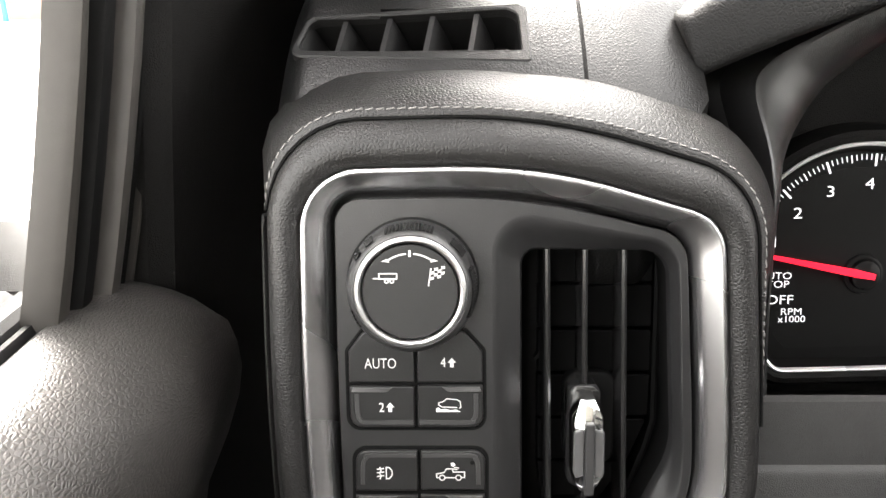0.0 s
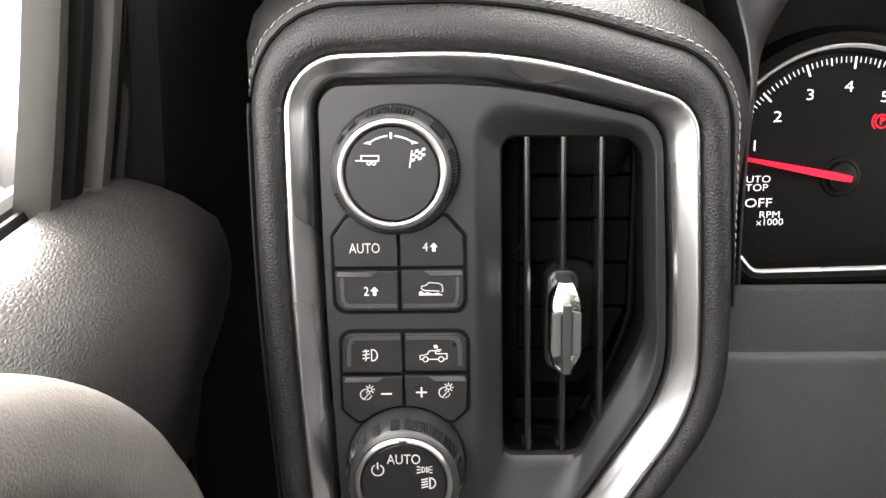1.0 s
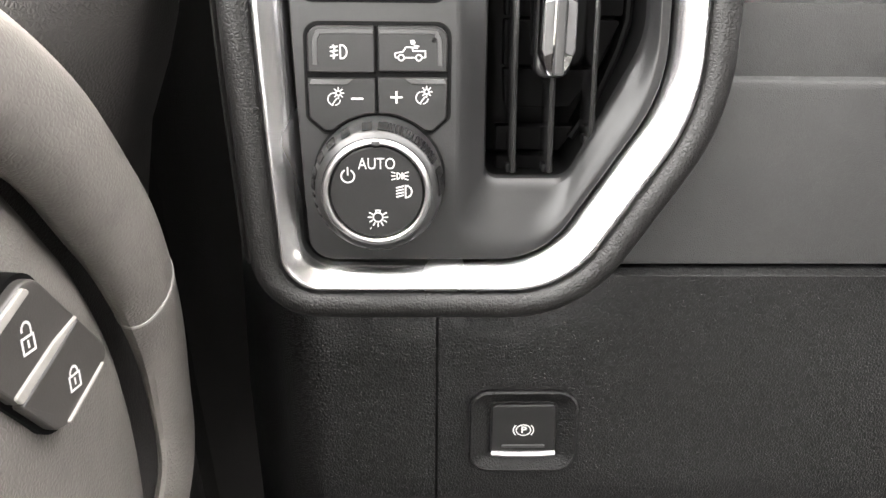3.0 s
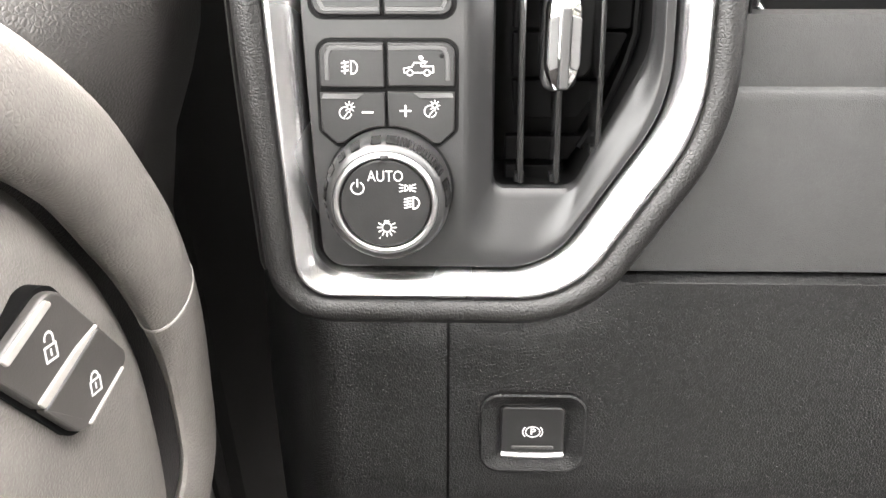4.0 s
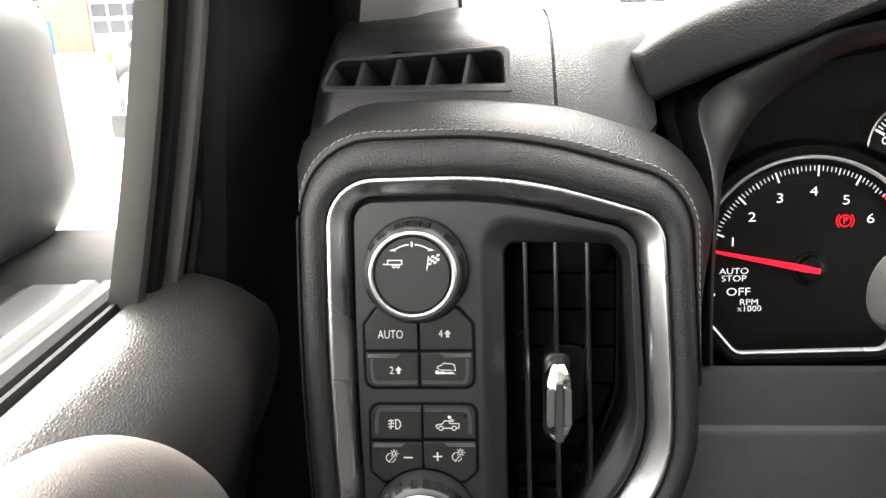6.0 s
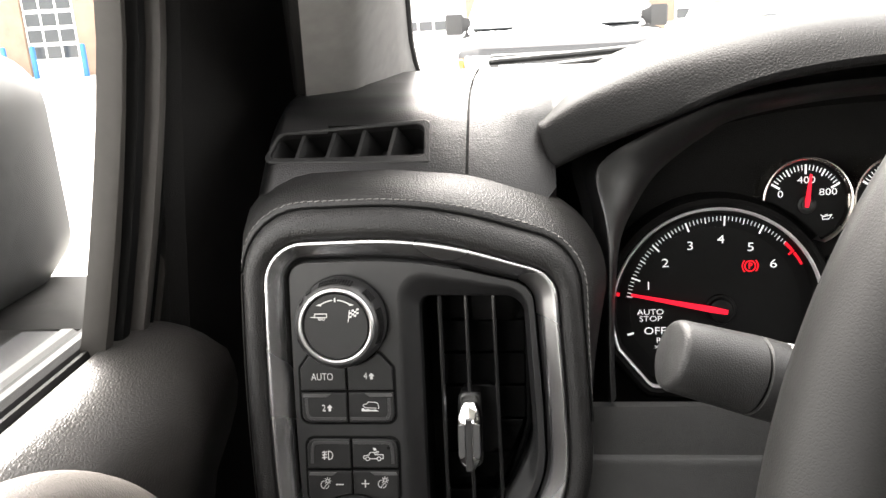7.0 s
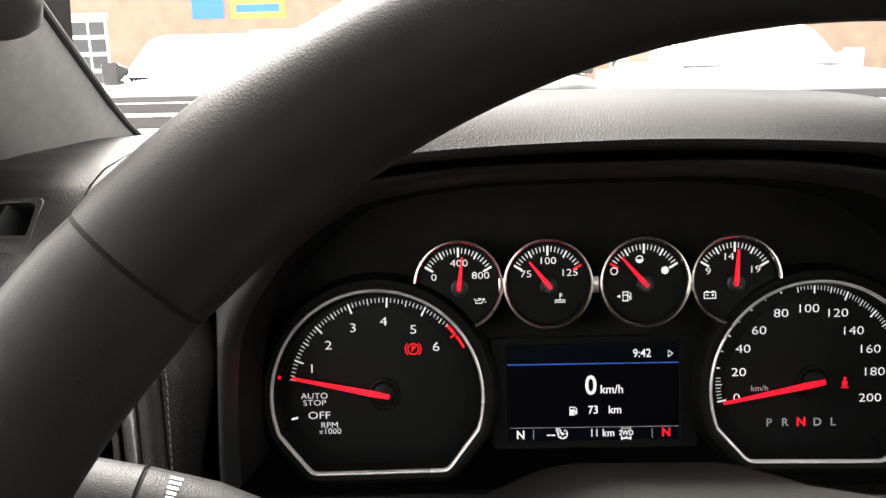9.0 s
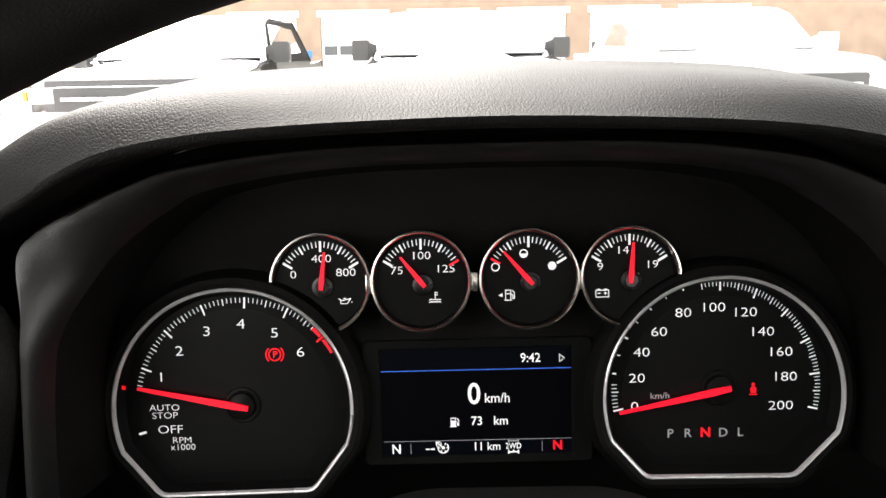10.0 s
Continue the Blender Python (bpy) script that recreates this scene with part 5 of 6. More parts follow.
def decal(name, lines, at, turn, width=0.7, r=12.25):
    """Printing wrapped round the barrel: lines of (round, along) in millimetres."""
    bm = bmesh.new()
    for line in lines:
        for a, b in zip(line, line[1:]):
            a, b = Vector(a), Vector(b)
            e = (b - a).normalized() * width / 2
            n = Vector((-e.y, e.x))
            quad = []
            for p in (a - e + n, a - e - n, b + e - n, b + e + n):
                q = radians(turn) + p.x / r
                quad.append(bm.verts.new(mm(r * math.cos(q), r * math.sin(q), at + p.y)))
            bm.faces.new(quad)
    droop(bm)
    return part(name, bm, PRINT, stalk, smooth=0)


decal("speed_marks", [[(x, -w), (x, w)] for x, w in ((-5.5, 1.3), (-3.6, 1.15), (-1.8, 1.0), (-0.2, 0.8), (1.2, 0.6))], 34, 118, 0.9)
FAN = [[(-2.6, -1.6), (-1.4, 1.8), (0, 2.3), (1.6, 1.8), (2.8, -1.6)], [(-1.2, -1.8), (1.2, -1.8)], [(0, -1.8), (1.3, 1.2)]]
decal("wiper_symbol", FAN, 43, 134, 0.7)
decal("wiper_symbol", FAN, 60, 108, 0.7)
decal("washer_symbol", FAN + [[(-0.3, 3.2), (-0.9, 4.6)], [(0.6, 3.2), (1.0, 4.6)]], 66, 130, 0.7, 12.25)
bm = bmesh.new()
quad = []
for x, y in outline([(-8, 57, 2), (7, 57, 2), (7, 87, 2), (-8, 87, 2)], 4, 4):
    q = radians(165) + x / 12.2
    quad.append((12.15 * math.cos(q), 12.15 * math.sin(q), y))
up = [(p[0] * 1.035, p[1] * 1.035, p[2]) for p in quad]
loft(bm, [quad, up, [(p[0] * 1.05, p[1] * 1.05, 72 + (p[2] - 72) * 0.96) for p in quad]], True, False, True)
droop(bm)
part("washer_button", bm, BUTTON, stalk)

# ---- driver's door ----
door = thing("driver_door", "dark grey grained driver's door trim with pull handle and open sill", "car door", pose(-0.12, 0.1, 1.2))


def door_part(name, bm, material, label="", parent=None):
    bmesh.ops.translate(bm, verts=bm.verts, vec=(0.12, -0.1, -1.2))
    return part(name, bm, material, parent or door, label)


def across(name, sections, material, label="", caps=True):
    """Joins cross-sections given in world places."""
    bm = bmesh.new()
    loft(bm, sections, False, False, False, 1.0)
    return door_part(name, bm, material, label)


# upper trim: a broad shelf that falls away from the sill, then rolls over into the door pocket
secs = []
for k in range(34):
    y = 0.2895 - 0.006 * k if k < 8 else 0.2415 - 0.046 * (k - 8)
    dip = 0.004 * max(0.0, 1 - (0.2895 - y) / 0.012) ** 2
    in_ = 0.017 * min(1.0, max(0.0, (0.235 - y) / 0.06))  # draws back to make room for the pull
    secs.append([(-0.152, y, 1.326), (-0.1325, y, 1.332 - dip), (-0.1305, y, 1.3382 - dip), (-0.127, y, 1.3405 - dip), (-0.120, y, 1.3404 - dip)] + [(x - in_ * g, y, z - dip * d) for x, z, g, d in ((-0.112, 1.3392, 0.2, 1), (-0.104, 1.3368, 0.5, 1), (-0.096, 1.3330, 0.8, 1), (-0.0890, 1.3276, 1, 1), (-0.0840, 1.3200, 1, 0), (-0.0812, 1.311, 1, 0), (-0.0805, 1.300, 1, 0), (-0.083, 1.287, 1, 0), (-0.089, 1.270, 1, 0), (-0.100, 1.245, 0.6, 0), (-0.108, 1.21, 0.3, 0))] + [(-0.112, y, 1.15), (-0.112, y, 0.85), (-0.112, y, 0.5)])
across("upper_trim", secs, DOOR_SKIN)
bm = bmesh.new()
box(bm, (-0.16, 0.270, 0.5), (-0.108, 0.289, 1.30), 0.006)
door_part("front_edge", bm, BLACK_TRIM)

# padded pull in front of the lock switches
edge = smooth_line([(-0.096, 0.060, 1.343), (-0.0945, 0.116, 1.335), (-0.091, 0.152, 1.316), (-0.088, 0.180, 1.288), (-0.087, 0.197, 1.260), (-0.085, 0.2065, 1.236), (-0.085, 0.216, 1.200), (-0.085, 0.214, 1.164), (-0.085, 0.206, 1.143), (-0.088, 0.187, 1.122), (-0.09, 0.15, 1.095)], 6)
bm = bmesh.new()


def pull_width(z):
    """The pull thins out downwards."""
    return 0.0045 + 0.007 * max(0.0, min(1.0, (z - 1.165) / 0.09))


sweep(bm, edge, [oval(0.0165, pull_width(p.z), 20) for p in edge], up=Vector((1, 0, 0)))
door_part("pull_handle", bm, DOOR_PAD, "padded pull with pale stitched joint")
bm = bmesh.new()
sweep(bm, [edge[33], edge[33].lerp(edge[34], 0.16)], oval(0.0168, pull_width(edge[33].z) + 0.0003, 24), up=Vector((1, 0, 0)))
door_part("stitched_joint", bm, PALE_THREAD, "pale thread round the joint")
# body behind the pull, which carries the switches
inner_edge = [p + Vector((0.002, -0.012, -0.006)) for p in edge]
bm = bmesh.new()
rows = []
for f, dx in ((0.0, -0.014), (0.05, -0.008), (0.12, -0.004), (0.25, -0.0025), (0.5, -0.002), (1.0, -0.002)):
    centre = Vector((-0.08, 0.02, 1.2))
    rows.append([(p.lerp(Vector((p.x, centre.y - 0.05, centre.z + (p.z - centre.z) * 0.75)), f) + Vector((dx, 0, 0))) for p in inner_edge])
loft(bm, rows, False, False, False, 1.0)
door_part("switch_body", bm, DOOR_PAD)

# lock switches
lock = new("lock_switch")
lock.parent = door
lock_n = Vector((0.985, -0.16, 0.05)).normalized()
lock_x = Vector((0.0, 0.45, -0.89))
lock_x = (lock_x - lock_n * lock_x.dot(lock_n)).normalized()
lock_y = lock_n.cross(lock_x)
lock.matrix_basis = Matrix.Translation((0.12 - 0.0835, -0.1 + 0.1450, -1.2 + 1.2480)) @ Matrix((lock_x, lock_y, lock_n)).transposed().to_4x4()
tagged(lock, "pair of door lock switches with padlock symbols")


def lean(p):
    """The switch plate is a leaning oblong."""
    return Vector((p[0] + 0.26 * p[1], p[1] - 2.6))


bm = bmesh.new()
well = [lean(p) for p in outline([(-21.4, 14.2, 5.5), (21.6, 14.2, 5.5), (21.6, -14.2, 5.5), (-21.4, -14.2, 5.5)], 6, 2)]
slab(bm, well, -4, 0.5)
part("well", bm, WELT, lock)
SHACKLE = arc_line(0, 1.6, 1.75, 0, 180, 10)


def turned(pts, at):
    c, s_ = math.cos(radians(51)), math.sin(radians(51))
    return [(at[0] + x * c - y * s_, at[1] + x * s_ + y * c) for x, y in pts]


for x0, x1, r0, r1, sign in ((-20.2, 1.2, 5, 1.2, -8.2), (2.0, 20.4, 1.2, 5, 12.9)):
    bm = bmesh.new()
    slab(bm, [lean(p) for p in outline([(x0, 13, r0), (x1, 13, r1), (x1, -13, r1), (x0, -13, r0)], 6, 2)], 0, 3.2, 0.9)
    key = part("button", bm, LOCK_KEY, lock)
    # pale ridges: a thin one on the outer side, a wedge between the two keys
    for corners in ((((-19.6, 8.5, 0.8), (-17.0, 9.5, 1.0), (-16.8, -9.5, 1.0), (-19.6, -9.0, 0.8)), ((0.2, 12.6, 0.6), (1.1, 12.6, 0.4), (1.2, -12.6, 0.8), (-2.0, -12.4, 0.8), (-1.4, 4, 2))) if x0 < 0 else (((19.0, 8.4, 0.4), (20.0, 8.2, 0.4), (20.0, -9.5, 0.4), (18.8, -9.8, 0.4)),)):
        bm = bmesh.new()
        slab(bm, [lean(p) for p in outline(list(corners), 3, 2)], 2.6, 3.9, 0.4)
        part("ridge", bm, PALE_EDGE, key)
    lift = 1.3 if x0 < 0 else 0.0
    at = lean((sign, 0.0))
    loop = [(a * 0.85, b + lift) for a, b in SHACKLE]
    icon("padlock_symbol", key, PRINT, (0, 0), 3.35, [turned(loop, at), turned([(1.45, 1.4), (1.45, 1.6 + lift)], at), turned([(0, 0.2), (0, -1.3)], at)] + [turned([(-2.0, 1.2), (2.0, 1.2), (2.0, -2.5), (-2.0, -2.5), (-2.0, 1.2)], at)], (), 1.0, 0.62)

# window frame strips, from the mirror corner up with the tumblehome
def upright(name, y0, x0, wide, deep, material, taper=0.0):
    bm = bmesh.new()
    path = []
    for k in range(19):
        z = 1.33 + 0.03 * k
        h, up = min(z - 1.337, 0.2), max(0.0, z - 1.537)
        path.append(Vector((x0 + 0.24 * h - 0.35 * h * h + 0.1 * up, y0 + 0.10 * (z - 1.337) - 0.45 * max(0, z - 1.47) ** 1.5, z)))
    widths = [wide * (1 - taper * min(1.0, max(0.0, (p.z - 1.337) / 0.12))) for p in path]
    sweep(bm, path, [[(p[0] * w, p[1] * deep) for p in ((0.5, -0.5), (0.5, 0.2), (0.36, 0.46), (0.0, 0.5), (-0.36, 0.46), (-0.5, 0.2), (-0.5, -0.5))] for w in widths], up=Vector((1, 0, 0)))
    return door_part(name, bm, material)


upright("glass_channel", 0.247, -0.1305, 0.0105, 0.012, SEAL_GREY, 0.5)
upright("glass_seal", 0.259, -0.1285, 0.010, 0.013, DARK)
upright("frame_trim", 0.2715, -0.1262, 0.0095, 0.018, FRAME_GREY)
upright("door_seal", 0.2795, -0.1248, 0.0035, 0.014, DARK)
upright("seal_bead", 0.2835, -0.1240, 0.0022, 0.016, SEAL_GREY)
# sill strips along the glass
for x, z, w, h, mat, nm in ((-0.1330, 1.3365, 0.004, 0.009, DARK, "inner_sill_seal"), (-0.1400, 1.3395, 0.008, 0.011, RUBBER, "sill_trim"), (-0.148, 1.337, 0.006, 0.009, DARK, "outer_sill_seal"), (-0.157, 1.3365, 0.012, 0.010, RUBBER, "outer_sill")):
    bm = bmesh.new()
    sweep(bm, [Vector((x, 0.268 - 0.06 * k, z)) for k in range(20)], [(0.5 * w, -0.5 * h), (0.5 * w, 0.25 * h), (0.25 * w, 0.5 * h), (-0.25 * w, 0.5 * h), (-0.5 * w, 0.25 * h), (-0.5 * w, -0.5 * h)])
    door_part(nm, bm, mat)
bm = bmesh.new()
box(bm, (-0.20, -0.95, 0.35), (-0.155, 0.29, 1.335), 0.01)
door_part("outer_skin", bm, plain("dark grey body paint", (0.05, 0.05, 0.052), 0.25, 0.0, 0.05, 6.0, 0.6))
bm = bmesh.new()
v = [bm.verts.new(p) for p in ((-0.139, 0.256, 1.335), (-0.139, -0.92, 1.335), (-0.055, -0.80, 1.86), (-0.055, 0.02, 1.86), (-0.110, 0.27, 1.47))]
bm.faces.new(v)
pane = door_part("window_pane", bm, GLASS, "clear side window pane")
pane.visible_shadow = False

# ---- black trim between door and dash, and the windscreen pillar ----
cowl = thing("pillar_trim", "black lower trim between door frame and dash end", "pillar trim", pose(-0.09, 0.3, 1.3))
bm = bmesh.new()
secs = []
for k in range(14):
    z = 0.8 + 0.066 * k
    t = 0.13 * (z - 1.337) if z > 1.337 else 0
    secs.append([(-0.125 + t, 0.287, z), (-0.112 + t, 0.286, z), (-0.104 + t, 0.292, z), (-0.096 + t, 0.315, z), (-0.088 + t, 0.36, z), (-0.07 + t, 0.42, z), (-0.05 + t * 0.5, 0.5, z)])
loft(bm, [[Vector(p) - Vector((-0.09, 0.3, 1.3)) for p in s] for s in secs], False, False, False, 1.0)
part("skin", bm, BLACK_TRIM, cowl)

pillar = thing("windscreen_pillar", "pale grey cloth covered windscreen pillar with dark grab handle", "pillar", pose(-0.02, 0.5, 1.45))
o = Vector((-0.02, 0.5, 1.45))


def pillar_section(z):
    """A flat face towards the cab, a round corner, then the side that the windscreen lights."""
    h, up = min(z, 1.6) - 1.45, max(0.0, z - 1.6)
    left = Vector((-0.042 + 0.29 * h + 0.13 * up, 0.3375 - 1.02 * h - 1.25 * up, z))
    right = Vector((-0.001 + 0.19 * h + 0.13 * up + 0.012 * max(0.0, (1.47 - z) / 0.05) ** 2, 0.477 - 1.6 * h - 1.25 * up, z))
    corner = left + Vector((0.031, 0.014, 0))
    turn_ = [left.lerp(corner, 0.55), left.lerp(corner, 0.55).lerp(corner, 0.62) + Vector((0, 0.001, 0)), corner.lerp(right, 0.06) + Vector((-0.0025, 0, 0)), corner.lerp(right, 0.16) + Vector((-0.0008, 0, 0)), corner.lerp(right, 0.3) + Vector((0.0008, 0, 0)), corner.lerp(right, 0.6) + Vector((0.002, 0, 0)), right, right + Vector((-0.004, 0.012, 0))]
    return [p - o for p in [left + Vector((-0.035, 0.10, 0)), left + Vector((-0.012, 0.03, 0)), left + Vector((-0.004, 0.006, 0)), left + Vector((0.002, 0.0005, 0)), left.lerp(corner, 0.25)] + turn_]


secs = [pillar_section(1.35 + 0.0145 * k) for k in range(40)]
bm = bmesh.new()
loft(bm, [row[3:] for row in secs], False, False, False, 1.0)
part("cloth_cover", bm, PILLAR, pillar, "pale grey cloth cover", 60)
bm = bmesh.new()
loft(bm, [row[:4] for row in secs], False, False, False, 1.0)
part("inner_trim", bm, BLACK_TRIM, pillar, "black inner trim towards the door", 50)
bm = bmesh.new()
sweep(bm, [row[-2] + Vector((-0.001, 0.004, 0)) for row in secs], oval(0.0035, 0.003, 10))
part("glass_seal", bm, RUBBER, pillar, "black rubber glass edge")

# grab handle on the pillar
grab = thing("grab_handle", "dark grey moulded grab handle on the windscreen pillar", "grab handle", pose(0.014, 0.318, 1.510))
bm = bmesh.new()
path = [Vector(p) for p in ((0, 0.006, 0.000), (0.0, 0.004, 0.003), (0.0, -0.002, 0.012), (0.0, -0.03, 0.036), (0.0, -0.08, 0.076), (0.001, -0.16, 0.138), (0.002, -0.24, 0.20), (0.003, -0.31, 0.254))]
sizes = [0.55, 0.8, 1.0, 0.95, 0.8, 0.78, 0.85, 0.95]
sweep(bm, path, [[(x * k, y * k) for x, y in oval(0.025, 0.0135, 20)] for k in sizes])
part("grip", bm, plain("dark grey handle plastic", (0.03, 0.03, 0.03), 0.45), grab, "", 50)
for y, z in ((0.010, 0.022), (-0.270, 0.252)):
    bm = bmesh.new()
    sweep(bm, [Vector((-0.012, y, z)), Vector((-0.02, y + 0.035, z + 0.012))], oval(0.018, 0.012, 16))
    part("mount", bm, PILLAR, grab, "pale grey mount")

# ---- cab shell, to close the place ----
def shell(name, lo, hi, material, label, kind="structure"):
    bm = bmesh.new()
    box(bm, lo, hi, 0.01)
    ob = part(name, bm, material, None, label)
    return tagged(ob, category="cab", kind=kind)


ROOF_CLOTH = plain("pale headliner", (0.22, 0.215, 0.2), 0.9)
CARPET = plain("black carpet", (0.02, 0.02, 0.02), 0.95)
shell("ceiling", (-0.06, -2.05, 1.90), (1.46, -0.15, 1.95), ROOF_CLOTH, "pale grey cab headliner")
shell("floor", (-0.15, -2.05, 0.40), (1.55, 0.95, 0.45), CARPET, "black carpeted cab floor")
shell("wall_front", (-0.15, 0.90, 0.45), (1.55, 0.95, 1.37), CARPET, "black firewall behind the dash")
shell("wall_rear", (-0.15, -2.10, 0.45), (1.55, -2.05, 1.36), CARPET, "dark lower rear cab wall")
shell("wall_rear_left", (-0.13, -2.10, 1.36), (0.35, -2.05, 1.92), ROOF_CLOTH, "pale rear corner beside the back window")
shell("wall_rear_right", (1.05, -2.10, 1.36), (1.53, -2.05, 1.92), ROOF_CLOTH, "pale rear corner beside the back window")
# Unseen walls in place of rear side windows, added to cut light.
shell("wall_right_rear", (1.46, -2.05, 1.34), (1.51, -0.95, 1.92), CARPET, "unseen dark wall that blocks rear side light")
shell("wall_left_rear", (-0.13, -2.05, 1.34), (-0.08, -0.95, 1.92), CARPET, "unseen dark wall that blocks rear side light")
shell("wall_right", (1.50, -2.05, 0.45), (1.55, 0.90, 1.34), CARPET, "dark passenger door wall")
shell("wall_left", (-0.15, -2.05, 0.45), (-0.10, -0.97, 1.34), CARPET, "dark rear door wall")
shell("pillar_left", (-0.13, -1.08, 1.34), (-0.04, -0.93, 1.92), ROOF_CLOTH, "pale door pillar")
shell("pillar_right", (1.44, -1.08, 1.34), (1.53, -0.93, 1.92), ROOF_CLOTH, "pale door pillar")
for name_, corners_ in (("window_rear", ((0.35, -2.075, 1.36), (1.05, -2.075, 1.36), (1.05, -2.075, 1.90), (0.35, -2.075, 1.90))), ("window_right", ((1.51, -0.93, 1.34), (1.51, 0.30, 1.34), (1.44, -0.10, 1.90), (1.44, -0.93, 1.90)))):
    bm = bmesh.new()
    bm.faces.new([bm.verts.new(p) for p in corners_])
    pane = part(name_, bm, GLASS, None, "clear cab window pane", smooth=0)
    tagged(pane, category="window", kind="structure")
    pane.visible_shadow = False
for x in (0.29, 1.09):
    seat_ = thing("front_seat", "black cloth front bucket seat", "seat", pose(x, -0.62, 0.45), group="front seats")
    bm = bmesh.new()
    slab(bm, outline([(-260, 260, 60), (260, 260, 60), (240, -240, 60), (-240, -240, 60)], 6, 3), 0, 420, 60)
    part("cushion", bm, CARPET, seat_)
    bm = bmesh.new()
    slab(bm, outline([(-250, 0, 60), (250, 0, 60), (220, 640, 90), (-220, 640, 90)], 6, 3), -60, 80, 40)
    bm.transform(pose(0, -0.24, 0.38, 102))
    part("backrest", bm, CARPET, seat_)

windscreen = thing("windscreen", "clear laminated windscreen glass", "windscreen", pose(0.7, 0.4, 1.6), kind="structure")
bm = bmesh.new()
n = 12
bot = [Vector((0.0 + 1.4 * k / n, 0.80 - 0.14 * (2 * k / n - 1) ** 2, 1.395)) for k in range(n + 1)]
top = [Vector((0.07 + 1.26 * k / n, -0.10 - 0.08 * (2 * k / n - 1) ** 2, 1.93)) for k in range(n + 1)]
o = Vector((0.7, 0.4, 1.6))
loft(bm, [[p - o for p in bot], [p - o for p in top]], False, False, False, 1.0)
glass_ = part("pane", bm, GLASS, windscreen)
glass_.visible_shadow = False
bm = bmesh.new()
sweep(bm, [p + Vector((0, 0.004, -0.004)) - o for p in bot], oval(0.008, 0.006, 8))
part("lower_seal", bm, RUBBER, windscreen)

# wiper arm and cowl edge at the foot of the windscreen
wiper = thing("windscreen_wiper", "black windscreen wiper arm with blade", "wiper", pose(0.1, 0.86, 1.408))
bm = bmesh.new()
sweep(bm, [Vector((-0.10, 0.0, -0.004)), Vector((0.0, 0.004, 0.002)), Vector((0.09, 0.010, 0.009)), Vector((0.14, 0.014, 0.013))], oval(0.008, 0.004, 10))
part("arm", bm, RUBBER, wiper)
bm = bmesh.new()
sweep(bm, [Vector((-0.06, -0.012, 0.012)), Vector((0.05, -0.010, 0.017)), Vector((0.30, -0.004, 0.030))], oval(0.006, 0.004, 10))
part("blade", bm, RUBBER, wiper)

# ---- own bonnet ----
PAINT_LIGHT = plain("silver body paint", (0.6, 0.6, 0.6), 0.22, 0.0, 0.03, 4.0, 0.8)
bonnet = thing("truck_bonnet", "silver painted truck bonnet with raised centre", "bonnet", pose(0.7, 1.4, 1.2))
bm = bmesh.new()
secs = []
for j in range(13):
    y = 0.9 + 1.35 * j / 12
    row = []
    for i in range(21):
        x = -0.9 + 1.8 * i / 20
        z = 1.345 - 0.10 * ((y - 0.9) / 1.35) ** 2 - 0.06 * (abs(x) / 0.9) ** 4 + 0.022 / (1 + math.exp((abs(x) - 0.42) * 40))
        row.append(Vector((x, y - 1.4, z - 1.2)))
    secs.append(row)
loft(bm, secs, False, False, False, 1.0)
part("skin", bm, PAINT_LIGHT, bonnet)

# ---- outside ----
ASPHALT = plain("pale worn concrete lot", (0.55, 0.54, 0.52), 0.9, 0, 0.15, 0.5)
bm = bmesh.new()
box(bm, (-150, -150, -0.2), (150, 150, 0))
bm.transform(OUTSIDE)
tagged(part("ground", bm, ASPHALT, None, "pale worn concrete lot"), category="ground", kind="structure")

STUCCO = plain("tan split face block", (0.23, 0.168, 0.125), 0.9, 0, 0.2, 1.5)
FASCIA = plain("cream metal fascia", (0.5, 0.46, 0.40), 0.6, 0, 0.08, 1.0)
DOOR_WHITE = plain("white overhead door", (0.72, 0.72, 0.7), 0.5, 0, 0.06, 2.0)
DARK_PANE = plain("dark shop window", (0.05, 0.055, 0.06), 0.12)
BLUE = plain("blue bollard paint", (0.02, 0.13, 0.36), 0.45)
YELLOW = plain("yellow banner", (0.75, 0.62, 0.05), 0.6)


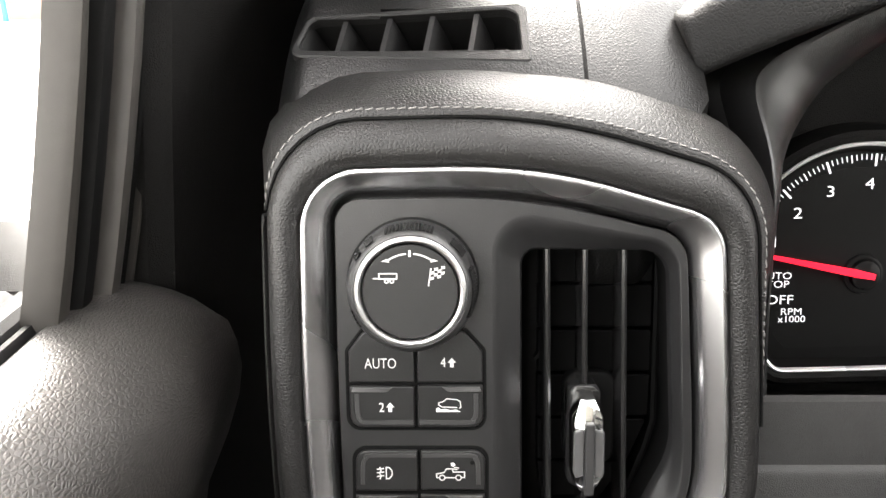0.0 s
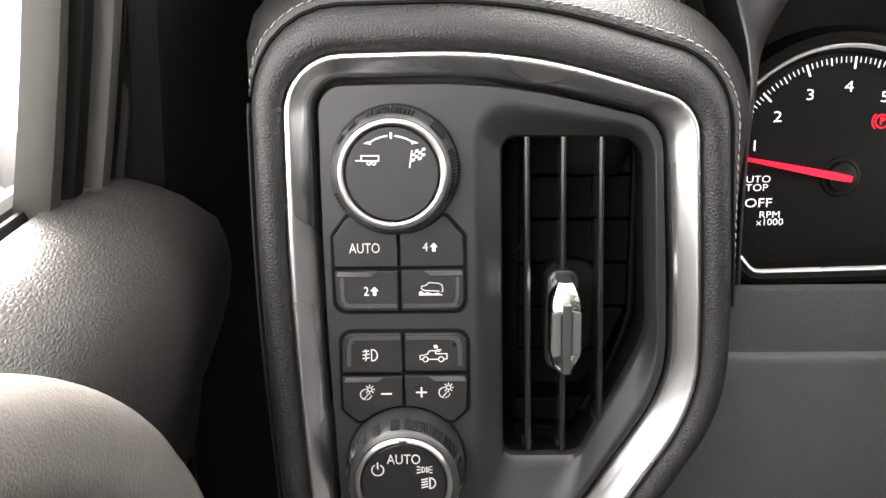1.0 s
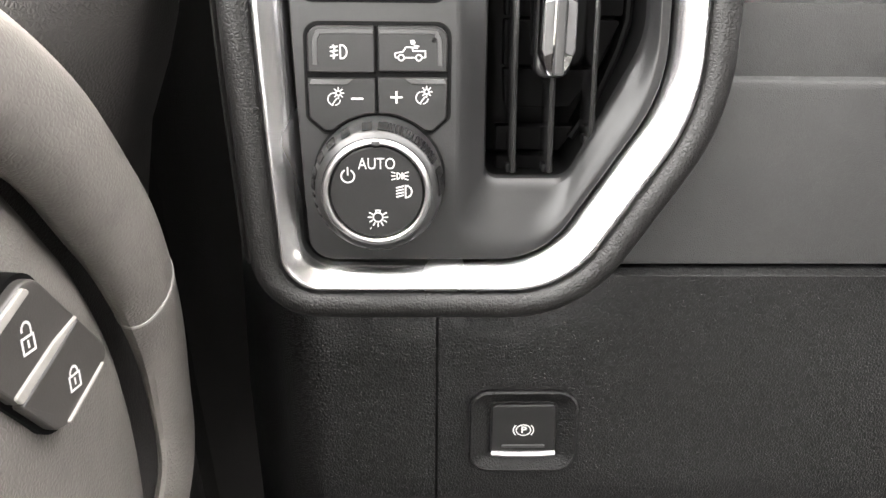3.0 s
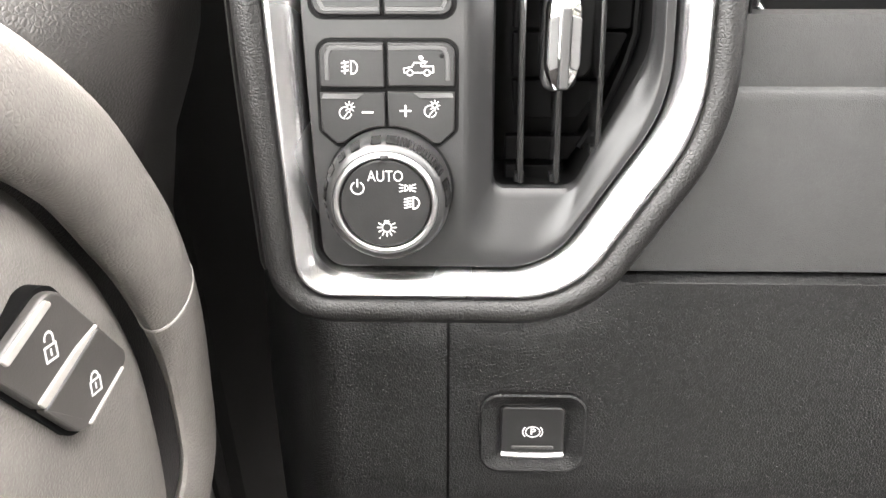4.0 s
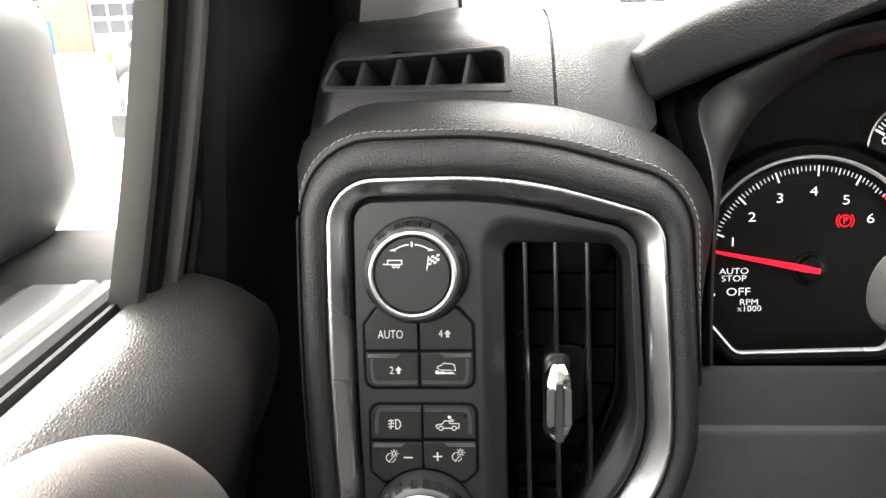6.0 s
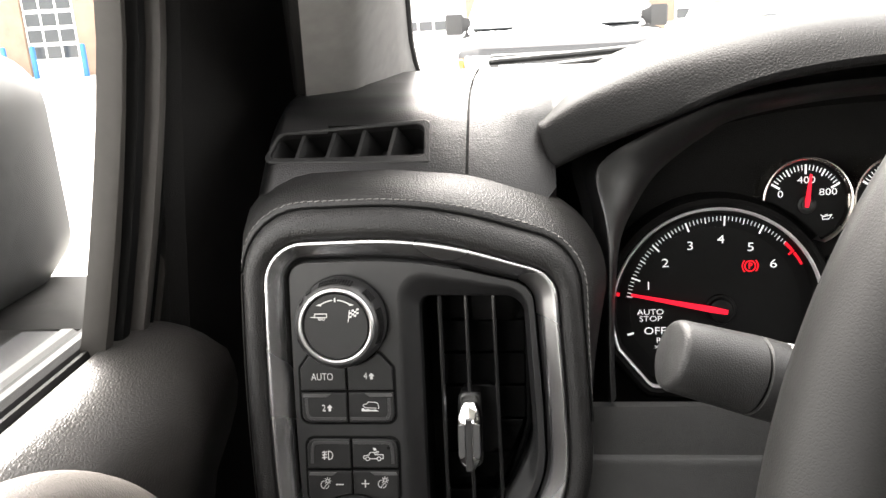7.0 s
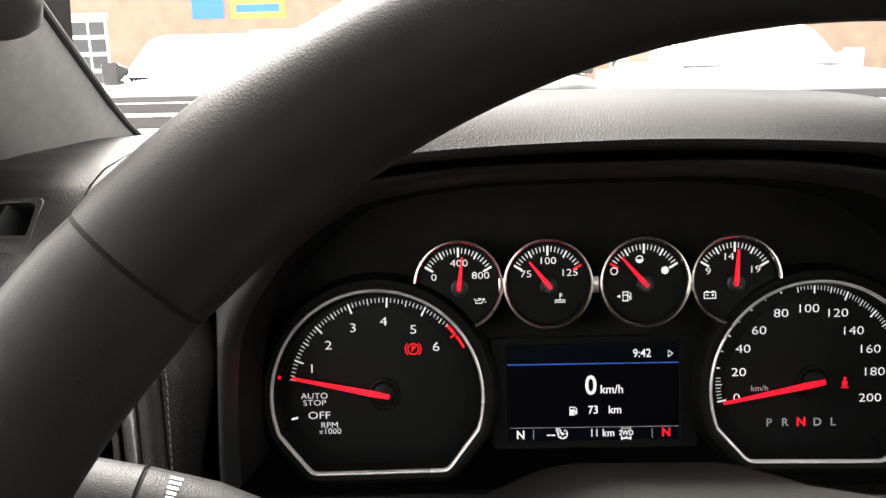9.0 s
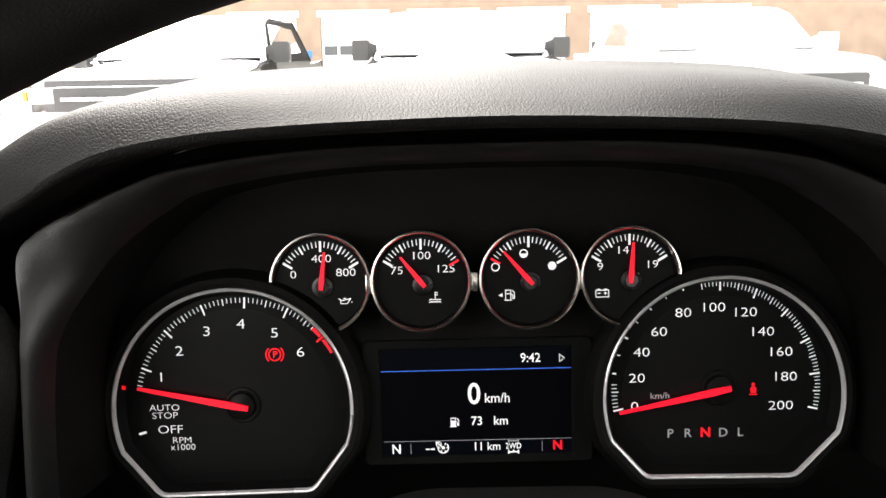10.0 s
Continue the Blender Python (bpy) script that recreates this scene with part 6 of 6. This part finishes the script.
def building(m, x0, x1, doors, label):
    """A long block wall with overhead doors: (centre, width, height, rows of panes)."""
    root = thing("service_building", label, "building", m)
    edges_ = [x0]
    for c, w, h, glazed in doors:
        edges_ += [c - w / 2, c + w / 2]
    edges_.append(x1)
    blocks = [((a, 0, 0), (b, 0.3, 5.6)) for a, b in zip(edges_[::2], edges_[1::2])] + [((c - w / 2, 0, h), (c + w / 2, 0.3, 5.6)) for c, w, h, glazed in doors]
    for lo, hi in blocks:
        bm = bmesh.new()
        box(bm, lo, hi)
        part("wall_panel", bm, STUCCO, root)
    bm = bmesh.new()
    box(bm, (x0 - 0.2, -0.25, 5.6), (x1 + 0.2, 9, 6.4), 0.03)
    part("fascia", bm, FASCIA, root)
    for c, w, h, glazed in doors:
        bm = bmesh.new()
        box(bm, (c - w / 2 - 0.12, -0.06, h), (c + w / 2 + 0.12, 0.0, h + 0.26), 0.01)
        part("lintel", bm, FASCIA, root)
        step = h / 5
        bm = bmesh.new()
        for k in range(5):
            box(bm, (c - w / 2 + 0.03, 0.12, 0.02 + step * k), (c + w / 2 - 0.03, 0.2, step * (k + 1) - 0.02), 0.015)
        dr = part("overhead_door", bm, DOOR_WHITE, root)
        n = 3 if len(glazed) > 1 else 4
        for k in glazed:
            for i in range(n):
                bm = bmesh.new()
                px = c - w / 2 + 0.12 + (w - 0.18) * i / n
                box(bm, (px, 0.1, step * k + 0.07), (px + (w - 0.18) / n - 0.1, 0.13, step * (k + 1) - 0.09))
                part("pane", bm, DARK_PANE, dr)
    return root


WHITE_DOORS = [(x, 2.7, 2.62, (2,)) for x in (-6.95, -3.3, 0.35, 4.0, 7.65, 11.3)]
building(OUTSIDE @ pose(0, 33, 0), -30, 30, [(-24.0, 2.4, 3.4, (1, 2, 3, 4)), (-19.8, 2.4, 3.4, (1, 2, 3, 4)), (-15.5, 2.4, 3.4, (1, 2, 3, 4))] + WHITE_DOORS, "tan block service building with white and glazed overhead doors")
bollard = thing("bollard", "blue painted steel bollard by the building", "bollard", OUTSIDE @ pose(-4.95, 31.8, 0), group="bollards")
bm = bmesh.new()
lathe(bm, [(0.11, 0), (0.11, 1.25), (0.09, 1.3), (0.05, 1.33), (0, 1.335)], 20, scale=1.0)
part("post", bm, BLUE, bollard)
bm = bmesh.new()
lathe(bm, [(0.15, 0), (0.15, 0.03), (0.11, 0.035)], 20, scale=1.0)
part("foot", bm, BLUE, bollard)
for x in (-21.3, -20.0, -17.8, -1.65, 2.2):
    copy_thing(bollard, OUTSIDE @ pose(x, 31.8, 0))

banner = thing("banner", "blue and yellow banner on the building wall", "banner", OUTSIDE @ pose(-8.8, 33.0, 3.75))
bm = bmesh.new()
box(bm, (-1.9, -0.03, -0.42), (-0.6, 0.0, 0.42))
part("blue_field", bm, BLUE, banner)
bm = bmesh.new()
box(bm, (-0.3, -0.03, -0.42), (1.9, 0.0, 0.42))
field = part("yellow_field", bm, YELLOW, banner)
bm = bmesh.new()
box(bm, (-0.1, -0.045, -0.2), (1.7, -0.03, 0.12))
part("dark_bar", bm, BLUE, field, "plain dark lettering bar")

# parked pickups, nose towards us
PAINT_WHITE = plain("white truck paint", (0.75, 0.75, 0.75), 0.2, 0.0, 0.03, 4.0, 0.8)
PAINT_BLACK = plain("black truck paint", (0.006, 0.006, 0.007), 0.12, 0.0, 0.05, 4.0, 1.0)
SKY_PANE = plain("tinted truck glass", (0.12, 0.13, 0.14), 0.04, 0.0, 0.05, 2.0, 1.0)
LAMP = plain("headlamp glass", (0.55, 0.56, 0.58), 0.1)
AMBER = plain("amber marker lens", (0.7, 0.18, 0.03), 0.2)
# Black truck parts lifted to grey, standing in for outdoor glare.
GRILLE = plain("glare-greyed truck plastic", (0.03, 0.03, 0.031), 0.5)
TYRE = plain("tyre rubber", (0.025, 0.025, 0.025), 0.8)


def pickup(m, paint, label):
    root = thing("pickup_truck", label, "truck", m, group="parked trucks")
    bm = bmesh.new()
    prof = [(-0.02, 0.55), (-0.05, 0.80), (-0.03, 1.20), (0.0, 1.30), (0.06, 1.35), (0.16, 1.385), (0.6, 1.415), (1.45, 1.44), (2.05, 1.86), (2.35, 1.93), (4.2, 1.93), (4.7, 1.42), (4.75, 1.36), (6.1, 1.36), (6.15, 0.55)]
    secs = []
    for x, k in ((-0.98, 0.0), (-0.995, 0.35), (-0.96, 0.8), (-0.80, 1.0), (-0.5, 1.0), (-0.44, 1.12), (0, 1.15), (0.44, 1.12), (0.5, 1.0), (0.80, 1.0), (0.96, 0.8), (0.995, 0.35), (0.98, 0.0)):
        row = []
        for y, z in prof:
            up = 0.2 * (k - 1) if k > 1 and 0.1 < y < 1.5 else 0.0
            drop = (1 - k) * 0.06 if k < 1 and z > 0.6 else 0.0
            row.append(Vector((x * (1 - 0.16 * max(0, z - 1.42) / 0.5), y + 0.12 * (abs(x) > 0.9 and y < 1), z + up - drop)))
        secs.append(row)
    loft(bm, secs, False, False, False, 1.0)
    part("body", bm, paint, root)
    bm = bmesh.new()
    box(bm, (-0.70, -0.11, 0.74), (0.70, -0.03, 1.25), 0.03)
    g = part("grille", bm, GRILLE, root)
    for z in (0.86, 1.00, 1.14):
        bm = bmesh.new()
        box(bm, (-0.62, -0.135, z - 0.018), (0.62, -0.10, z + 0.018), 0.006)
        part("grille_bar", bm, CHROME, g)
    bm = bmesh.new()
    box(bm, (-1.0, -0.20, 0.42), (1.0, 0.0, 0.66), 0.05)
    part("bumper", bm, BRIGHT if paint != PAINT_BLACK else GRILLE, root)
    for s in (-1, 1):
        for nm, x0, x1, z0, z1, mat in (("headlamp", 0.69, 0.93, 1.10, 1.24, LAMP), ("marker_lens", 0.935, 0.985, 1.12, 1.22, AMBER), ("fog_lamp", 0.70, 0.86, 0.70, 0.80, LAMP)):
            bm = bmesh.new()
            box(bm, (min(s * x0, s * x1), -0.09, z0), (max(s * x0, s * x1), 0.12, z1), 0.02)
            part(nm, bm, mat, root)
        bm = bmesh.new()
        loft(bm, [[(s * (0.93 + 0.27 * f) , 1.60 + dy * k, 1.51 + dz * k) for dy, dz in ((-0.06, -0.11), (0.06, -0.11), (0.07, 0.0), (0.06, 0.11), (-0.06, 0.11), (-0.07, 0.0))] for f, k in ((0.0, 0.5), (0.25, 0.7), (0.35, 1.0), (0.95, 1.0), (1.0, 0.8))], True, True, True, 1.0)
        part("side_mirror", bm, GRILLE if paint == PAINT_BLACK else paint, root)
        bm = bmesh.new()
        loft(bm, [[(s * (0.985 - 0.16 * max(0, z - 1.42) / 0.5), y, z) for y, z in ((1.75, 1.47), (3.9, 1.47), (3.75, 1.80), (2.2, 1.82))], [(s * (0.999 - 0.16 * max(0, z - 1.42) / 0.5), y, z) for y, z in ((1.79, 1.49), (3.86, 1.49), (3.72, 1.78), (2.22, 1.80))]], True, False, True, 1.0)
        part("side_window", bm, SKY_PANE, root)
        for y in (0.95, 4.75):
            bm = bmesh.new()
            lathe(bm, [(0, -0.13), (0.26, -0.13), (0.39, -0.12), (0.41, -0.06), (0.41, 0.06), (0.39, 0.12), (0.26, 0.13), (0, 0.13)], 28, scale=1.0)
            bm.transform(Matrix.Translation((s * 0.89, y, 0.41)) @ Matrix.Rotation(radians(90), 4, "Y"))
            w_ = part("wheel", bm, TYRE, root)
            bm = bmesh.new()
            lathe(bm, [(0, 0.14), (0.1, 0.145), (0.25, 0.135)], 20, scale=1.0)
            bm.transform(Matrix.Translation((s * 0.89, y, 0.41)) @ Matrix.Rotation(radians(90 * s), 4, "Y"))
            part("rim", bm, CHROME, w_)
    bm = bmesh.new()
    loft(bm, [[(-0.90, 1.43, 1.445), (0.90, 1.43, 1.445), (0.76, 2.03, 1.862), (-0.76, 2.03, 1.862)], [(-0.88, 1.42, 1.46), (0.88, 1.42, 1.46), (0.74, 2.02, 1.87), (-0.74, 2.02, 1.87)]], True, False, True, 1.0)
    part("windscreen", bm, SKY_PANE, root, smooth=0)
    return root


pickup(OUTSIDE @ pose(-2.56, 7.3, 0, 0, 0, 1.5), PAINT_BLACK, "glossy black pickup truck parked nose to nose")
pickup(OUTSIDE @ pose(0.52, 7.3, 0, 0, 0, 1.0), PAINT_BLACK, "glossy black pickup truck with chrome grille bars")
pickup(OUTSIDE @ pose(3.62, 7.6, 0, 0, 0, 1.0), PAINT_WHITE, "white pickup truck parked beside a black one")

# door mirror
mirror = thing("door_mirror", "large dark grey door mirror housing seen from inside", "mirror", pose(-0.332, 0.36, 1.386))
bm = bmesh.new()
body = outline([(-110, 97, 40), (78, 97, 42), (97, 20, 90), (85, -70, 35), (-110, -70, 40)], 8, 4)
loft(bm, [flat([p * 0.93 for p in body], -70), flat(body, -55), flat([p * 1.0 for p in body], 10), flat([p * 0.9 for p in body], 50), flat([p * 0.5 for p in body], 70)], True, True, True)
bm.transform(Euler((radians(90), 0, radians(180))).to_matrix().to_4x4())
part("housing", bm, plain("grey mirror plastic", (0.06, 0.06, 0.061), 0.5), mirror)
bm = bmesh.new()
box(bm, (-0.02, -0.06, -0.125), (0.20, 0.04, -0.055), 0.02)
part("arm", bm, BLACK_TRIM, mirror)

bm = bmesh.new()
seam_line = [Vector((0.035 + 0.02 * math.sin(k / 9 * 3.0), -0.0705, -0.06 + 0.14 * k / 9)) for k in range(10)]
sweep(bm, seam_line, oval(0.0012, 0.002, 8), up=Vector((0, 1, 0)))
part("panel_seam", bm, WELT, mirror)
